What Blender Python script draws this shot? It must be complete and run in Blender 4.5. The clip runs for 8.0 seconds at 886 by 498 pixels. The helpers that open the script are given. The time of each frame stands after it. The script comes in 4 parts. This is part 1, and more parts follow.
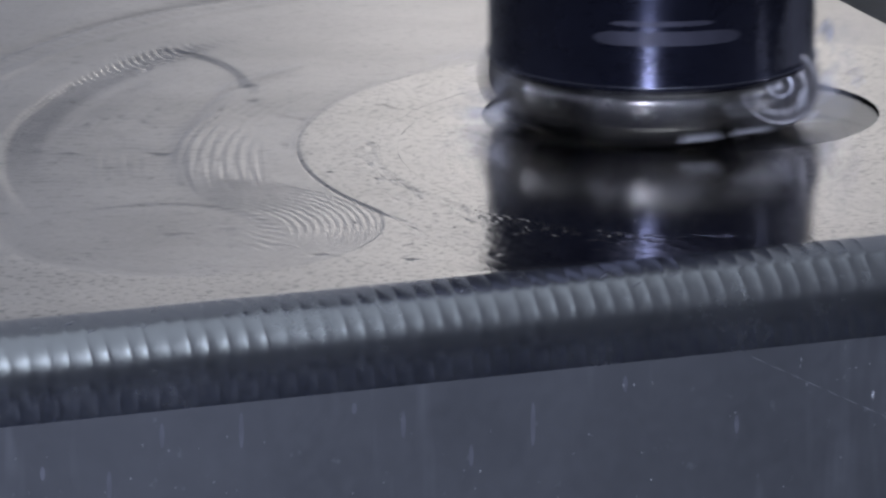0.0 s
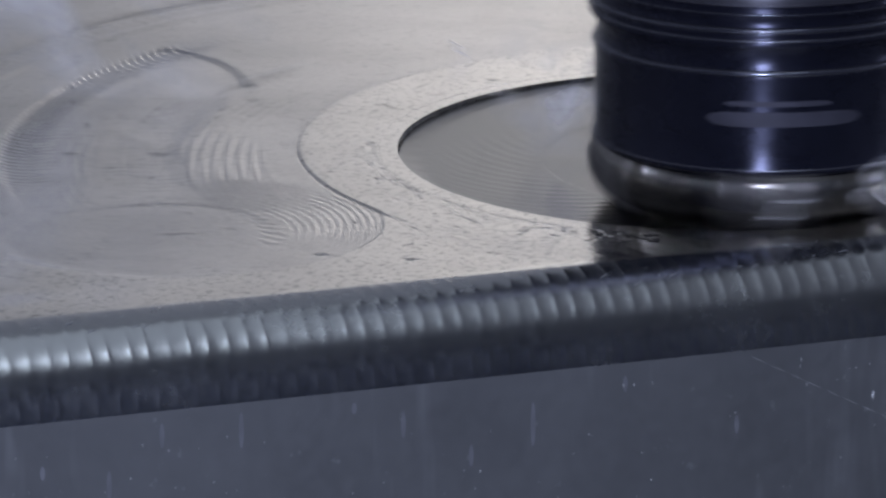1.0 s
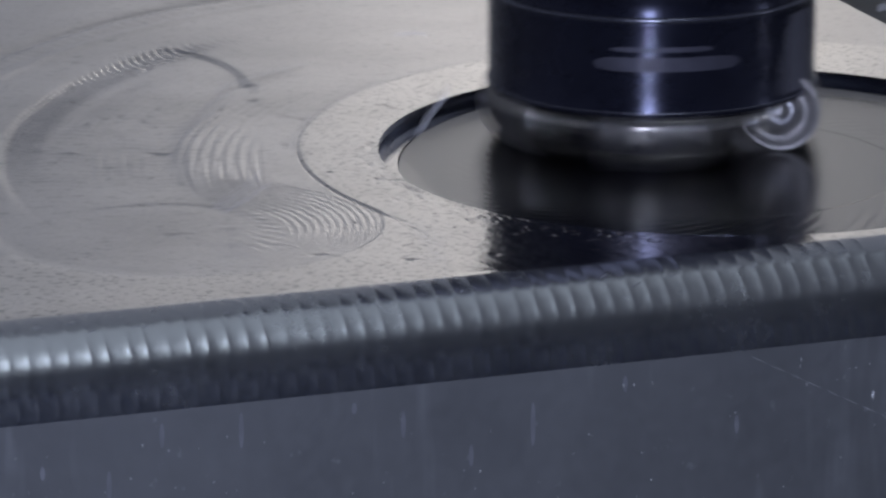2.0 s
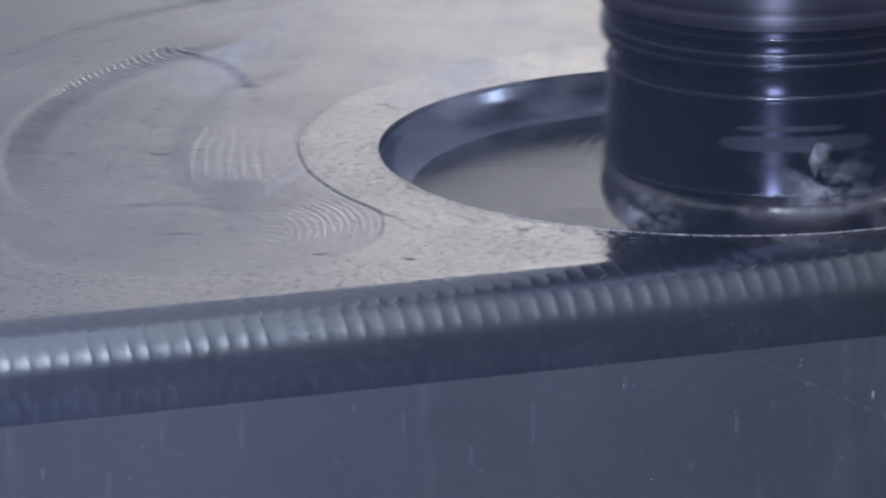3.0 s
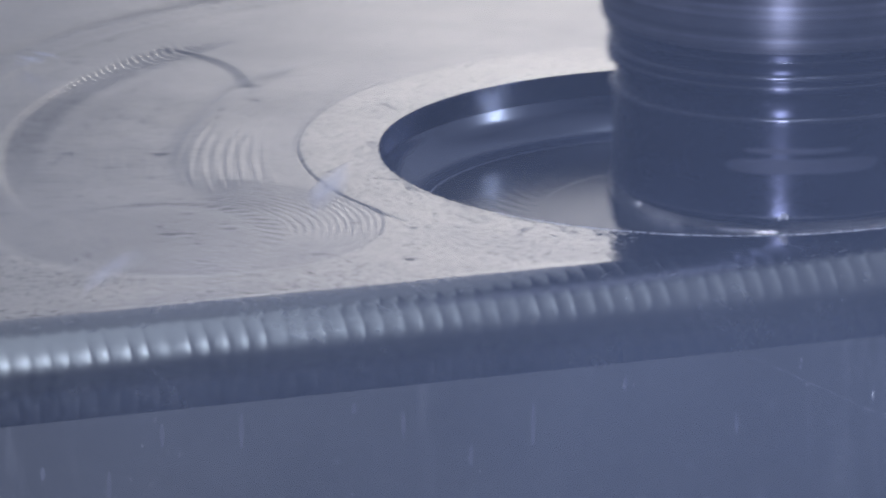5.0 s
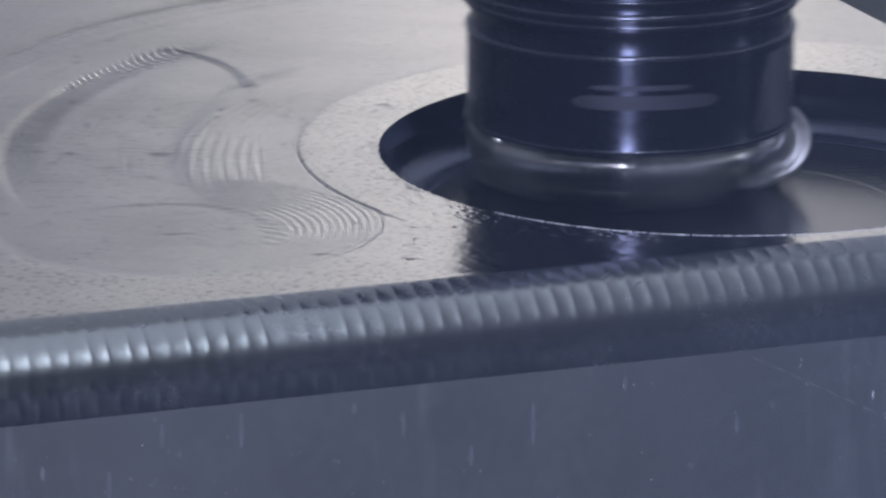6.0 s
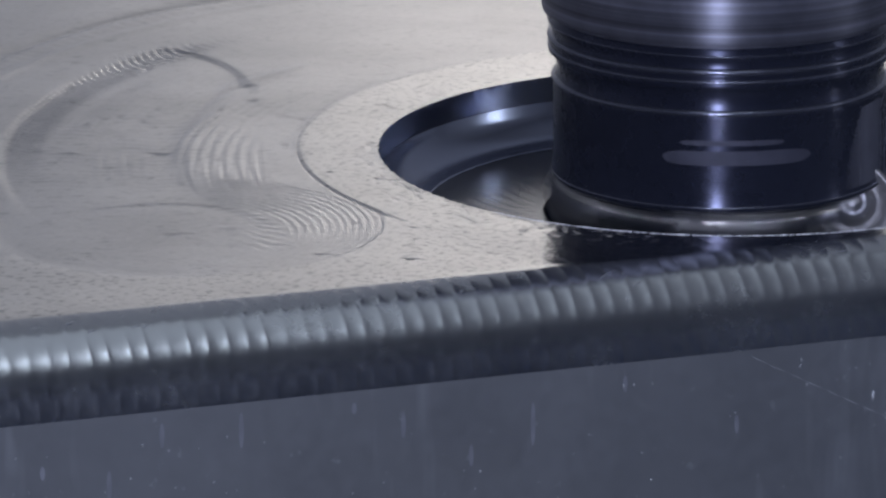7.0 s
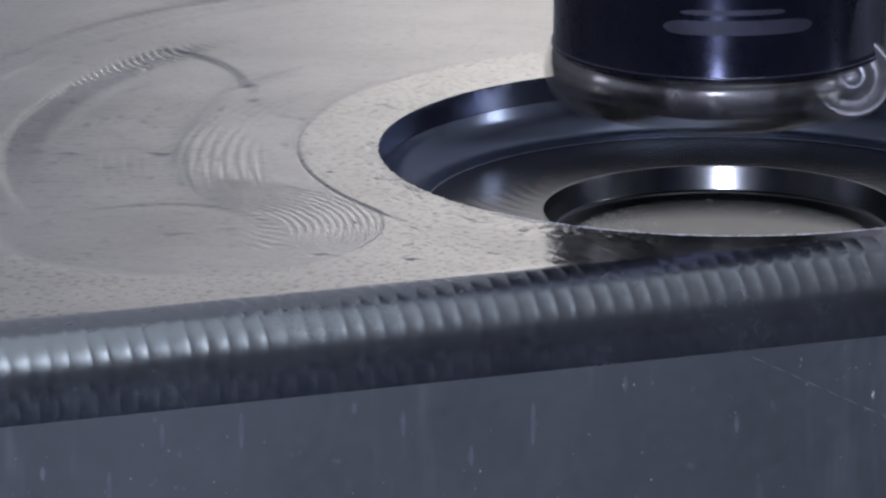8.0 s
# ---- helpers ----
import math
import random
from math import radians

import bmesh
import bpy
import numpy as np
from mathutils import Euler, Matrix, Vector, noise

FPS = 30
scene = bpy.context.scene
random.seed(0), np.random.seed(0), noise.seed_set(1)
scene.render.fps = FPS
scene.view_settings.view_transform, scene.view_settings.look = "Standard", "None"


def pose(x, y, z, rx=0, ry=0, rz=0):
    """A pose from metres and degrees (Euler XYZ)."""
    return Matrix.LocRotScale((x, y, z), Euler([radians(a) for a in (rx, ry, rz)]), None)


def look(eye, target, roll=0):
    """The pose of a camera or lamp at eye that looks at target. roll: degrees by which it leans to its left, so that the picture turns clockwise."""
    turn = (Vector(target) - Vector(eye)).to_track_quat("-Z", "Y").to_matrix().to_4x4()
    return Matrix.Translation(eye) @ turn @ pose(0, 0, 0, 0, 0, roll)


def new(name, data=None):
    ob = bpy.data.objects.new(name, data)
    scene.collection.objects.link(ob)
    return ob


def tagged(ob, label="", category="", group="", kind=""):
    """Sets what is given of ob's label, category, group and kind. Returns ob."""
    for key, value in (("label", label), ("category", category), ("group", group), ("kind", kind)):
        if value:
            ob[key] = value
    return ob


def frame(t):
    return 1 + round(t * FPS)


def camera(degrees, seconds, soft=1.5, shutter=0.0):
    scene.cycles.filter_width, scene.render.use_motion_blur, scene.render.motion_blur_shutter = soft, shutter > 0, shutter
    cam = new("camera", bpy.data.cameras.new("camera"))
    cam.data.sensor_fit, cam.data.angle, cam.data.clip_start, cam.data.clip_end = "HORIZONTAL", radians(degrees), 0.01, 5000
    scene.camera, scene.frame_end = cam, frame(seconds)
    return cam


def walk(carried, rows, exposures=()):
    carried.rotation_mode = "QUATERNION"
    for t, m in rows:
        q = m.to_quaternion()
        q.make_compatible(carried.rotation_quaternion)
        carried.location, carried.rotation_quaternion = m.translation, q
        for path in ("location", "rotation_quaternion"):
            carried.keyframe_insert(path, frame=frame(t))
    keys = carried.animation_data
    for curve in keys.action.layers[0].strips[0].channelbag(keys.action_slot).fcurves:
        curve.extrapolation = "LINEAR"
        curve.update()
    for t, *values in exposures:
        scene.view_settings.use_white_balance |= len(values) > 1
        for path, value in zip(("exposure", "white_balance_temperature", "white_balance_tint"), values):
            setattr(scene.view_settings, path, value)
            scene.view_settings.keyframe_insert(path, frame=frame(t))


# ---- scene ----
# Units below are millimetres, turned into metres by MM. The origin is the centre
# of the bored pocket, on the top face of the block.
MM = 0.001

# ---------------------------------------------------------------- camera
cam = camera(8.0, 8.0, soft=2.5, shutter=0.55)
CAM = pose(-21.11 * MM, -464.12 * MM, 117.08 * MM, 90 - 15.08, 0, 0)
walk(cam, [(0.0, CAM), (8.0, CAM)], exposures=[(0.0, 0.12), (1.5, 0.05), (3.0, 0.05), (4.5, 0.22), (6.0, 0.28), (6.6, 0.25), (7.4, 0.13), (8.0, 0.12)])

# ---------------------------------------------------------------- world and lamps
world = bpy.data.worlds.new("machine_gloom")
world.use_nodes = True
world.node_tree.nodes["Background"].inputs[0].default_value = (0.25, 0.30, 0.42, 1)
world.node_tree.nodes["Background"].inputs[1].default_value = 0.05
scene.world = world
scene.view_settings.exposure = 0.0


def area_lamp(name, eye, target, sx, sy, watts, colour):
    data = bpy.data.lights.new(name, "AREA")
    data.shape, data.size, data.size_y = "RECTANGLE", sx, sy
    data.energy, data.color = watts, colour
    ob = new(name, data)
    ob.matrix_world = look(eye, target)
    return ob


# added fill lamp that washes the rear cover reflected in the top face
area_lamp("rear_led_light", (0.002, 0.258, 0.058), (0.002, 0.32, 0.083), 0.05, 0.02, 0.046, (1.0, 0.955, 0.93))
# small LED work light just above the camera
area_lamp("work_light_front", (-0.036, -0.53, 0.138), (0.0, 0.0, 0.0), 0.030, 0.040, 1.55, (0.69, 0.76, 1.0))
# cool LED panel under the roof
area_lamp("roof_led_light", (0.045, 0.03, 0.60), (0.045, 0.03, 0.0), 0.28, 0.50, 0.175, (0.78, 0.88, 1.0))
# brighter strip at the front of that panel
area_lamp("roof_led_strip", (0.03, -0.175, 0.595), (0.03, -0.175, 0.0), 0.28, 0.09, 0.26, (0.78, 0.88, 1.0))
# added fill lamp that brightens the inside of the door for the reflections
area_lamp("door_led_light", (0.0, -0.66, 0.56), (0.0, -0.80, 0.10), 0.6, 0.03, 0.17, (0.58, 0.70, 1.0))
# narrow LED strips on both side panels
area_lamp("side_led_light_left", (-0.70, 0.16, 0.22), (0.0, 0.0, 0.0), 0.09, 0.12, 0.009, (0.78, 0.86, 1.0))
area_lamp("side_led_light_right", (0.70, -0.06, 0.22), (0.0, 0.0, 0.0), 0.03, 0.12, 0.16, (0.78, 0.86, 1.0))


# ---------------------------------------------------------------- materials
def nodes_of(name):
    m = bpy.data.materials.new(name)
    m.use_nodes = True
    nt = m.node_tree
    return m, nt, nt.nodes["Principled BSDF"]


def add(nt, kind, **values):
    n = nt.nodes.new(kind)
    for k, v in values.items():
        n.inputs[k.replace("_", " ")].default_value = v
    return n


def surface(name, colour, rough, metal, grain=900.0, blot=60.0, tone=0.12, rvar=0.08, bump=0.15, depth=0.00003, spec=0.5):
    """Two scales of colour and gloss variation with a fine bump."""
    m, nt, b = nodes_of(name)
    co = nt.nodes.new("ShaderNodeTexCoord")
    fine = add(nt, "ShaderNodeTexNoise", Scale=grain, Detail=5.0, Roughness=0.65)
    big = add(nt, "ShaderNodeTexNoise", Scale=blot, Detail=4.0, Roughness=0.55)
    for n in (fine, big):
        nt.links.new(co.outputs["Object"], n.inputs["Vector"])
    mix = nt.nodes.new("ShaderNodeMath")
    mix.operation = "ADD"
    nt.links.new(fine.outputs[0], mix.inputs[0])
    nt.links.new(big.outputs[0], mix.inputs[1])
    ramp = nt.nodes.new("ShaderNodeMapRange")
    ramp.inputs["From Min"].default_value, ramp.inputs["From Max"].default_value = 0.7, 1.3
    ramp.inputs["To Min"].default_value, ramp.inputs["To Max"].default_value = 1 - tone, 1 + tone
    nt.links.new(mix.outputs[0], ramp.inputs["Value"])
    col = nt.nodes.new("ShaderNodeVectorMath")
    col.operation = "SCALE"
    col.inputs[0].default_value = colour
    nt.links.new(ramp.outputs[0], col.inputs["Scale"])
    nt.links.new(col.outputs[0], b.inputs["Base Color"])
    rr = nt.nodes.new("ShaderNodeMapRange")
    rr.inputs["From Min"].default_value, rr.inputs["From Max"].default_value = 0.7, 1.3
    rr.inputs["To Min"].default_value, rr.inputs["To Max"].default_value = max(0.02, rough - rvar), rough + rvar
    nt.links.new(mix.outputs[0], rr.inputs["Value"])
    nt.links.new(rr.outputs[0], b.inputs["Roughness"])
    b.inputs["Metallic"].default_value = metal
    b.inputs["Specular IOR Level"].default_value = spec
    bp = add(nt, "ShaderNodeBump", Strength=bump, Distance=depth)
    nt.links.new(fine.outputs[0], bp.inputs["Height"])
    nt.links.new(bp.outputs[0], b.inputs["Normal"])
    return m, nt, b, bp, co


def add_rings(nt, bp, co, spacing_mm, weight, wobble=0.6, direction="Z"):
    """Concentric tool marks added to a bump's height."""
    wave = add(nt, "ShaderNodeTexWave", Scale=2 * math.pi / (20 * spacing_mm * MM), Distortion=wobble, Detail=2.0)
    wave.wave_type, wave.rings_direction = "RINGS", direction
    nt.links.new(co.outputs["Object"], wave.inputs["Vector"])
    old = bp.inputs["Height"].links[0].from_socket
    mul = nt.nodes.new("ShaderNodeMath")
    mul.operation = "MULTIPLY_ADD"
    mul.inputs[1].default_value = weight
    nt.links.new(wave.outputs["Fac"], mul.inputs[0])
    nt.links.new(old, mul.inputs[2])
    nt.links.new(mul.outputs[0], bp.inputs["Height"])


def add_flecks(nt, b, co, scale, stretch_by, angle, cut, dark):
    """Small dark smears and the shade of pits, with a shape of their own, multiplied into the colour."""
    mp = nt.nodes.new("ShaderNodeMapping")
    mp.inputs["Scale"].default_value = (1.0, stretch_by, 1.0)
    mp.inputs["Rotation"].default_value = (0, 0, angle)
    nt.links.new(co.outputs["Object"], mp.inputs["Vector"])
    no = add(nt, "ShaderNodeTexNoise", Scale=scale, Detail=3.0, Roughness=0.6)
    nt.links.new(mp.outputs[0], no.inputs["Vector"])
    mr = nt.nodes.new("ShaderNodeMapRange")
    mr.inputs["From Min"].default_value, mr.inputs["From Max"].default_value = cut
    mr.inputs["To Min"].default_value, mr.inputs["To Max"].default_value = 1.0, dark
    nt.links.new(no.outputs[0], mr.inputs["Value"])
    old = b.inputs["Base Color"].links[0].from_socket
    sc = nt.nodes.new("ShaderNodeVectorMath")
    sc.operation = "SCALE"
    nt.links.new(old, sc.inputs[0])
    nt.links.new(mr.outputs[0], sc.inputs["Scale"])
    nt.links.new(sc.outputs[0], b.inputs["Base Color"])


def turned(nt, b):
    """Lathe-turned finish: the gloss spreads along the axis."""
    tan = nt.nodes.new("ShaderNodeTangent")
    tan.direction_type, tan.axis = "RADIAL", "Z"
    nt.links.new(tan.outputs[0], b.inputs["Tangent"])
    b.inputs["Anisotropic"].default_value = 0.9
    b.inputs["Anisotropic Rotation"].default_value = 0.25


STEEL_TOP, nt, b, bp, co = surface("milled_steel_top", (0.60, 0.58, 0.56), 0.15, 1.0, 2300, 70, 0.16, 0.05, 0.6, 0.00003)
add_rings(nt, bp, co, 0.9, 0.2)
add_flecks(nt, b, co, 800.0, 2.2, 0.1, (0.58, 0.72), 0.60)
add_flecks(nt, b, co, 45.0, 1.6, 0.3, (0.42, 0.72), 0.74)
STEEL_LAND, nt, b, bp, co = surface("stippled_steel_land", (0.68, 0.655, 0.62), 0.13, 1.0, 1700, 90, 0.09, 0.05, 0.13, 0.00007)
pits = add(nt, "ShaderNodeTexVoronoi", Scale=1500.0, Randomness=1.0)
stretch = add(nt, "ShaderNodeMapping")
stretch.inputs["Scale"].default_value = (0.8, 1.7, 1.0)
stretch.inputs["Rotation"].default_value = (0, 0, 0.35)
nt.links.new(co.outputs["Object"], stretch.inputs["Vector"])
nt.links.new(stretch.outputs[0], pits.inputs["Vector"])
old = bp.inputs["Height"].links[0].from_socket
mul = nt.nodes.new("ShaderNodeMath")
mul.operation = "MULTIPLY_ADD"
mul.inputs[1].default_value = 0.25
nt.links.new(pits.outputs["Distance"], mul.inputs[0])
nt.links.new(old, mul.inputs[2])
nt.links.new(mul.outputs[0], bp.inputs["Height"])
add_flecks(nt, b, co, 1500.0, 1.7, 0.25, (0.54, 0.64), 0.42)
add_flecks(nt, b, co, 60.0, 1.5, 0.3, (0.45, 0.75), 0.80)
STEEL_EDGE, nt, b, bp, co = surface("milled_steel_edge", (0.44, 0.455, 0.485), 0.255, 1.0, 1400, 150, 0.05, 0.03, 0.12, 0.00002)
STEEL_SIDE, nt, b, bp, co = surface("sawn_steel_side", (0.29, 0.30, 0.325), 0.55, 1.0, 1100, 90, 0.04, 0.03, 0.15, 0.00003)
add_flecks(nt, b, co, 260.0, 1.0, 0.0, (0.60, 0.78), 1.35)
nt.nodes["Mapping"].inputs["Scale"].default_value = (1.0, 1.0, 0.16)
add_flecks(nt, b, co, 700.0, 1.0, 0.0, (0.66, 0.80), 1.5)
# the bore's dark bluish reflections are put into this steel's colour
BORE_SHADED, nt, b, bp, co = surface("shaded_bored_steel", (0.285, 0.31, 0.41), 0.20, 1.0, 900, 80, 0.06, 0.015, 0.12, 0.00002)
# floor steel darkened in its colour, for the dim reflections inside the pocket
FLOOR_DIM, nt, b, bp, co = surface("dimmed_cut_floor", (0.185, 0.185, 0.19), 0.22, 1.0, 900, 80, 0.06, 0.02, 0.12, 0.00002)
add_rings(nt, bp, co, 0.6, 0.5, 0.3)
# paler centre disc: the rear panel's reflection put into the colour
CENTRE_LIT, nt, b, bp, co = surface("lit_cut_centre", (0.74, 0.70, 0.64), 0.26, 1.0, 900, 80, 0.08, 0.03, 0.12, 0.00002)
add_rings(nt, bp, co, 0.6, 0.3, 0.3)
BLACK, nt, b, bp, co = surface("blackened_tool_steel", (0.032, 0.034, 0.058), 0.28, 0.75, 700, 120, 0.15, 0.05, 0.10, 0.00002)
turned(nt, b)
COLLAR, nt, b, bp, co = surface("turned_collar_steel", (0.26, 0.26, 0.33), 0.48, 0.75, 500, 120, 0.2, 0.06, 0.12, 0.00002)
add_flecks(nt, b, co, 14.0, 60.0, 0.0, (0.40, 0.62), 0.35)
nt.nodes["Mapping"].inputs["Scale"].default_value = (0.4, 0.4, 60.0)
turned(nt, b)
BRUSH, nt, b, bp, co = surface("worn_tool_band", (0.075, 0.075, 0.105), 0.45, 0.6, 700, 120, 0.2, 0.06, 0.2, 0.00002)
CARBIDE, nt, b, bp, co = surface("coated_carbide", (0.28, 0.27, 0.28), 0.40, 0.8, 900, 200, 0.15, 0.06, 0.1, 0.00002)
BRIGHT, nt, b, bp, co = surface("bright_steel", (0.38, 0.38, 0.43), 0.42, 1.0, 900, 200, 0.1, 0.06, 0.1, 0.00002)
SEAT, nt, b, bp, co = surface("ground_rim_steel", (0.36, 0.345, 0.33), 0.24, 1.0, 900, 200, 0.1, 0.05, 0.1, 0.00002)
GULLET, nt, b, bp, co = surface("pale_gullet_patch", (0.24, 0.24, 0.30), 0.45, 0.6, 900, 200, 0.15, 0.06, 0.1, 0.00002)
blend = nt.nodes.new("ShaderNodeSeparateXYZ")
nt.links.new(co.outputs["Generated"], blend.inputs[0])
edge_fade = nt.nodes.new("ShaderNodeValToRGB")
for at, level in ((0.0, 0.0), (0.55, 0.75), (0.85, 0.65)):
    stop = edge_fade.color_ramp.elements[0] if at == 0 else edge_fade.color_ramp.elements.new(at)
    stop.color = (level, level, level, 1)
edge_fade.color_ramp.elements[-1].color = (0.1, 0.1, 0.1, 1)
nt.links.new(blend.outputs[0], edge_fade.inputs[0])
nt.links.new(edge_fade.outputs[0], b.inputs["Alpha"])
LIP, nt, b, bp, co = surface("polished_groove_lip", (0.14, 0.145, 0.19), 0.20, 0.85, 900, 200, 0.1, 0.03, 0.05, 0.00002)
CHIP, nt, b, bp, co = surface("fresh_steel_chip", (0.86, 0.86, 0.93), 0.35, 0.10, 900, 300, 0.08, 0.06, 0.2, 0.00003)
PANEL, nt, b, bp, co = surface("painted_sheet_metal", (0.74, 0.73, 0.71), 0.5, 0.0, 90, 6, 0.04, 0.05, 0.1, 0.0002)
DARKPANEL, nt, b, bp, co = surface("dark_door_panel", (0.030, 0.040, 0.080), 0.5, 0.0, 90, 6, 0.1, 0.05, 0.1, 0.0002)
BLUEPANEL, nt, b, bp, co = surface("blue_grey_door_panel", (0.10, 0.135, 0.28), 0.5, 0.0, 90, 6, 0.1, 0.05, 0.1, 0.0002)
TABLE, nt, b, bp, co = surface("cast_iron_table", (0.10, 0.105, 0.115), 0.5, 0.8, 300, 20, 0.15, 0.08, 0.2, 0.0001)


# ---------------------------------------------------------------- mesh helpers
def mesh_of(name, verts, faces, material, smooth=True):
    me = bpy.data.meshes.new(name)
    me.from_pydata([tuple(v) for v in verts], [], faces)
    me.materials.append(material)
    if smooth:
        me.polygons.foreach_set("use_smooth", [True] * len(me.polygons))
    me.update()
    return me


def part(name, bm, material, parent=None, label="", smooth=True):
    me = bpy.data.meshes.new(name)
    bm.to_mesh(me)
    bm.free()
    me.materials.append(material)
    if smooth:
        me.polygons.foreach_set("use_smooth", [True] * len(me.polygons))
    ob = new(name, me)
    ob.parent = parent
    return tagged(ob, label)


def box(sx, sy, sz, at=(0, 0, 0), bevel=0.0):
    bm = bmesh.new()
    bmesh.ops.create_cube(bm, size=1, matrix=Matrix.Translation(at) @ Matrix.Diagonal((sx, sy, sz, 1)))
    if bevel:
        bmesh.ops.bevel(bm, geom=bm.edges[:], offset=bevel, segments=2, affect="EDGES", profile=0.5)
    return bm


def lathe(profile, steps=96):
    """A solid of revolution about z from (radius, height) pairs in mm, top to bottom."""
    bm = bmesh.new()
    rings = []
    for r, z in profile:
        if r < 1e-6:
            rings.append([bm.verts.new((0, 0, z * MM))])
        else:
            rings.append([bm.verts.new((r * MM * math.cos(2 * math.pi * k / steps), r * MM * math.sin(2 * math.pi * k / steps), z * MM)) for k in range(steps)])
    for a, c in zip(rings, rings[1:]):
        for k in range(steps):
            j = (k + 1) % steps
            if len(a) == 1:
                bm.faces.new((a[0], c[k], c[j]))
            elif len(c) == 1:
                bm.faces.new((a[k], c[0], a[j]))
            else:
                bm.faces.new((a[k], c[k], c[j], a[j]))
    bmesh.ops.recalc_face_normals(bm, faces=bm.faces[:])
    return bm


# ---------------------------------------------------------------- enclosure of the machine
def enclosure():
    def slab(name, sx, sy, sz, at, material, label):
        ob = part(name, box(sx, sy, sz, at, 0.004), material, None, label, smooth=False)
        tagged(ob, category="wall", kind="structure")
        return ob

    slab("wall_rear", 1.50, 0.03, 0.82, (0, 0.335, 0.21), PANEL, "light grey painted sheet metal rear panel")
    slab("wall_left", 0.03, 1.60, 0.82, (-0.765, 0.0, 0.21), PANEL, "light grey painted sheet metal side panel")
    slab("wall_right", 0.03, 1.60, 0.82, (0.765, 0.0, 0.21), PANEL, "light grey painted sheet metal side panel")
    slab("wall_front", 1.50, 0.03, 0.82, (0, -0.815, 0.21), BLUEPANEL, "blue-grey painted closed machine door panel")
    roof = part("ceiling", box(1.56, 1.66, 0.03, (0, 0, 0.635)), PANEL, None, "light grey painted machine roof panel", smooth=False)
    tagged(roof, category="ceiling", kind="structure")
    floor = part("floor", box(1.56, 1.66, 0.03, (0, 0, -0.215)), DARKPANEL, None, "dark sheet metal machine tray", smooth=False)
    tagged(floor, category="floor", kind="structure")


enclosure()

# ---------------------------------------------------------------- the steel block
YAW = math.radians(20.4)
EU, EV = (math.cos(YAW), math.sin(YAW)), (-math.sin(YAW), math.cos(YAW))
FRONT = 27.6          # distance of the front edge from the pocket centre
SIDE_R, SIDE_L, BACK = 28.5, 130.0, 110.0
FILLET = 6.2
HOLE = 26.0


def sstep(a, b, x):
    t = np.clip((x - a) / (b - a), 0, 1)
    return t * t * (3 - 2 * t)


def cusps(u, pitch):
    g = u / pitch - np.floor(u / pitch)
    return (2 * np.abs(g - 0.5)) ** 3


def bump_at(x, y, cx, cy, wx, wy):
    return np.exp(-((x - cx) / wx) ** 2 - ((y - cy) / wy) ** 2)


BOSS = (2.0, 1.0, 34.2)          # outline of the boss round the bore: centre and radius
TURN = (-39.5, -22.5, 14.0)      # round end of the shelf where the tool turned
FOOT = (-42.0, -25.3, 9.2)       # smaller footprint inside it


def beyond(x, y, circle):
    """Distance outside a circle, in mm."""
    return np.hypot(x - circle[0], y - circle[1]) - circle[2]


def nested(x, y):
    """0 on the footprint, 1 on the turn circle, by the family of circles between the two."""
    dx, dy = x - FOOT[0], y - FOOT[1]
    ex, ey, k = TURN[0] - FOOT[0], TURN[1] - FOOT[1], TURN[2] - FOOT[2]
    a, b2, c = ex * ex + ey * ey - k * k, dx * ex + dy * ey + FOOT[2] * k, dx * dx + dy * dy - FOOT[2] ** 2
    return c / (b2 + np.sqrt(np.maximum(b2 * b2 - a * c, 1e-6)) + 1e-6)


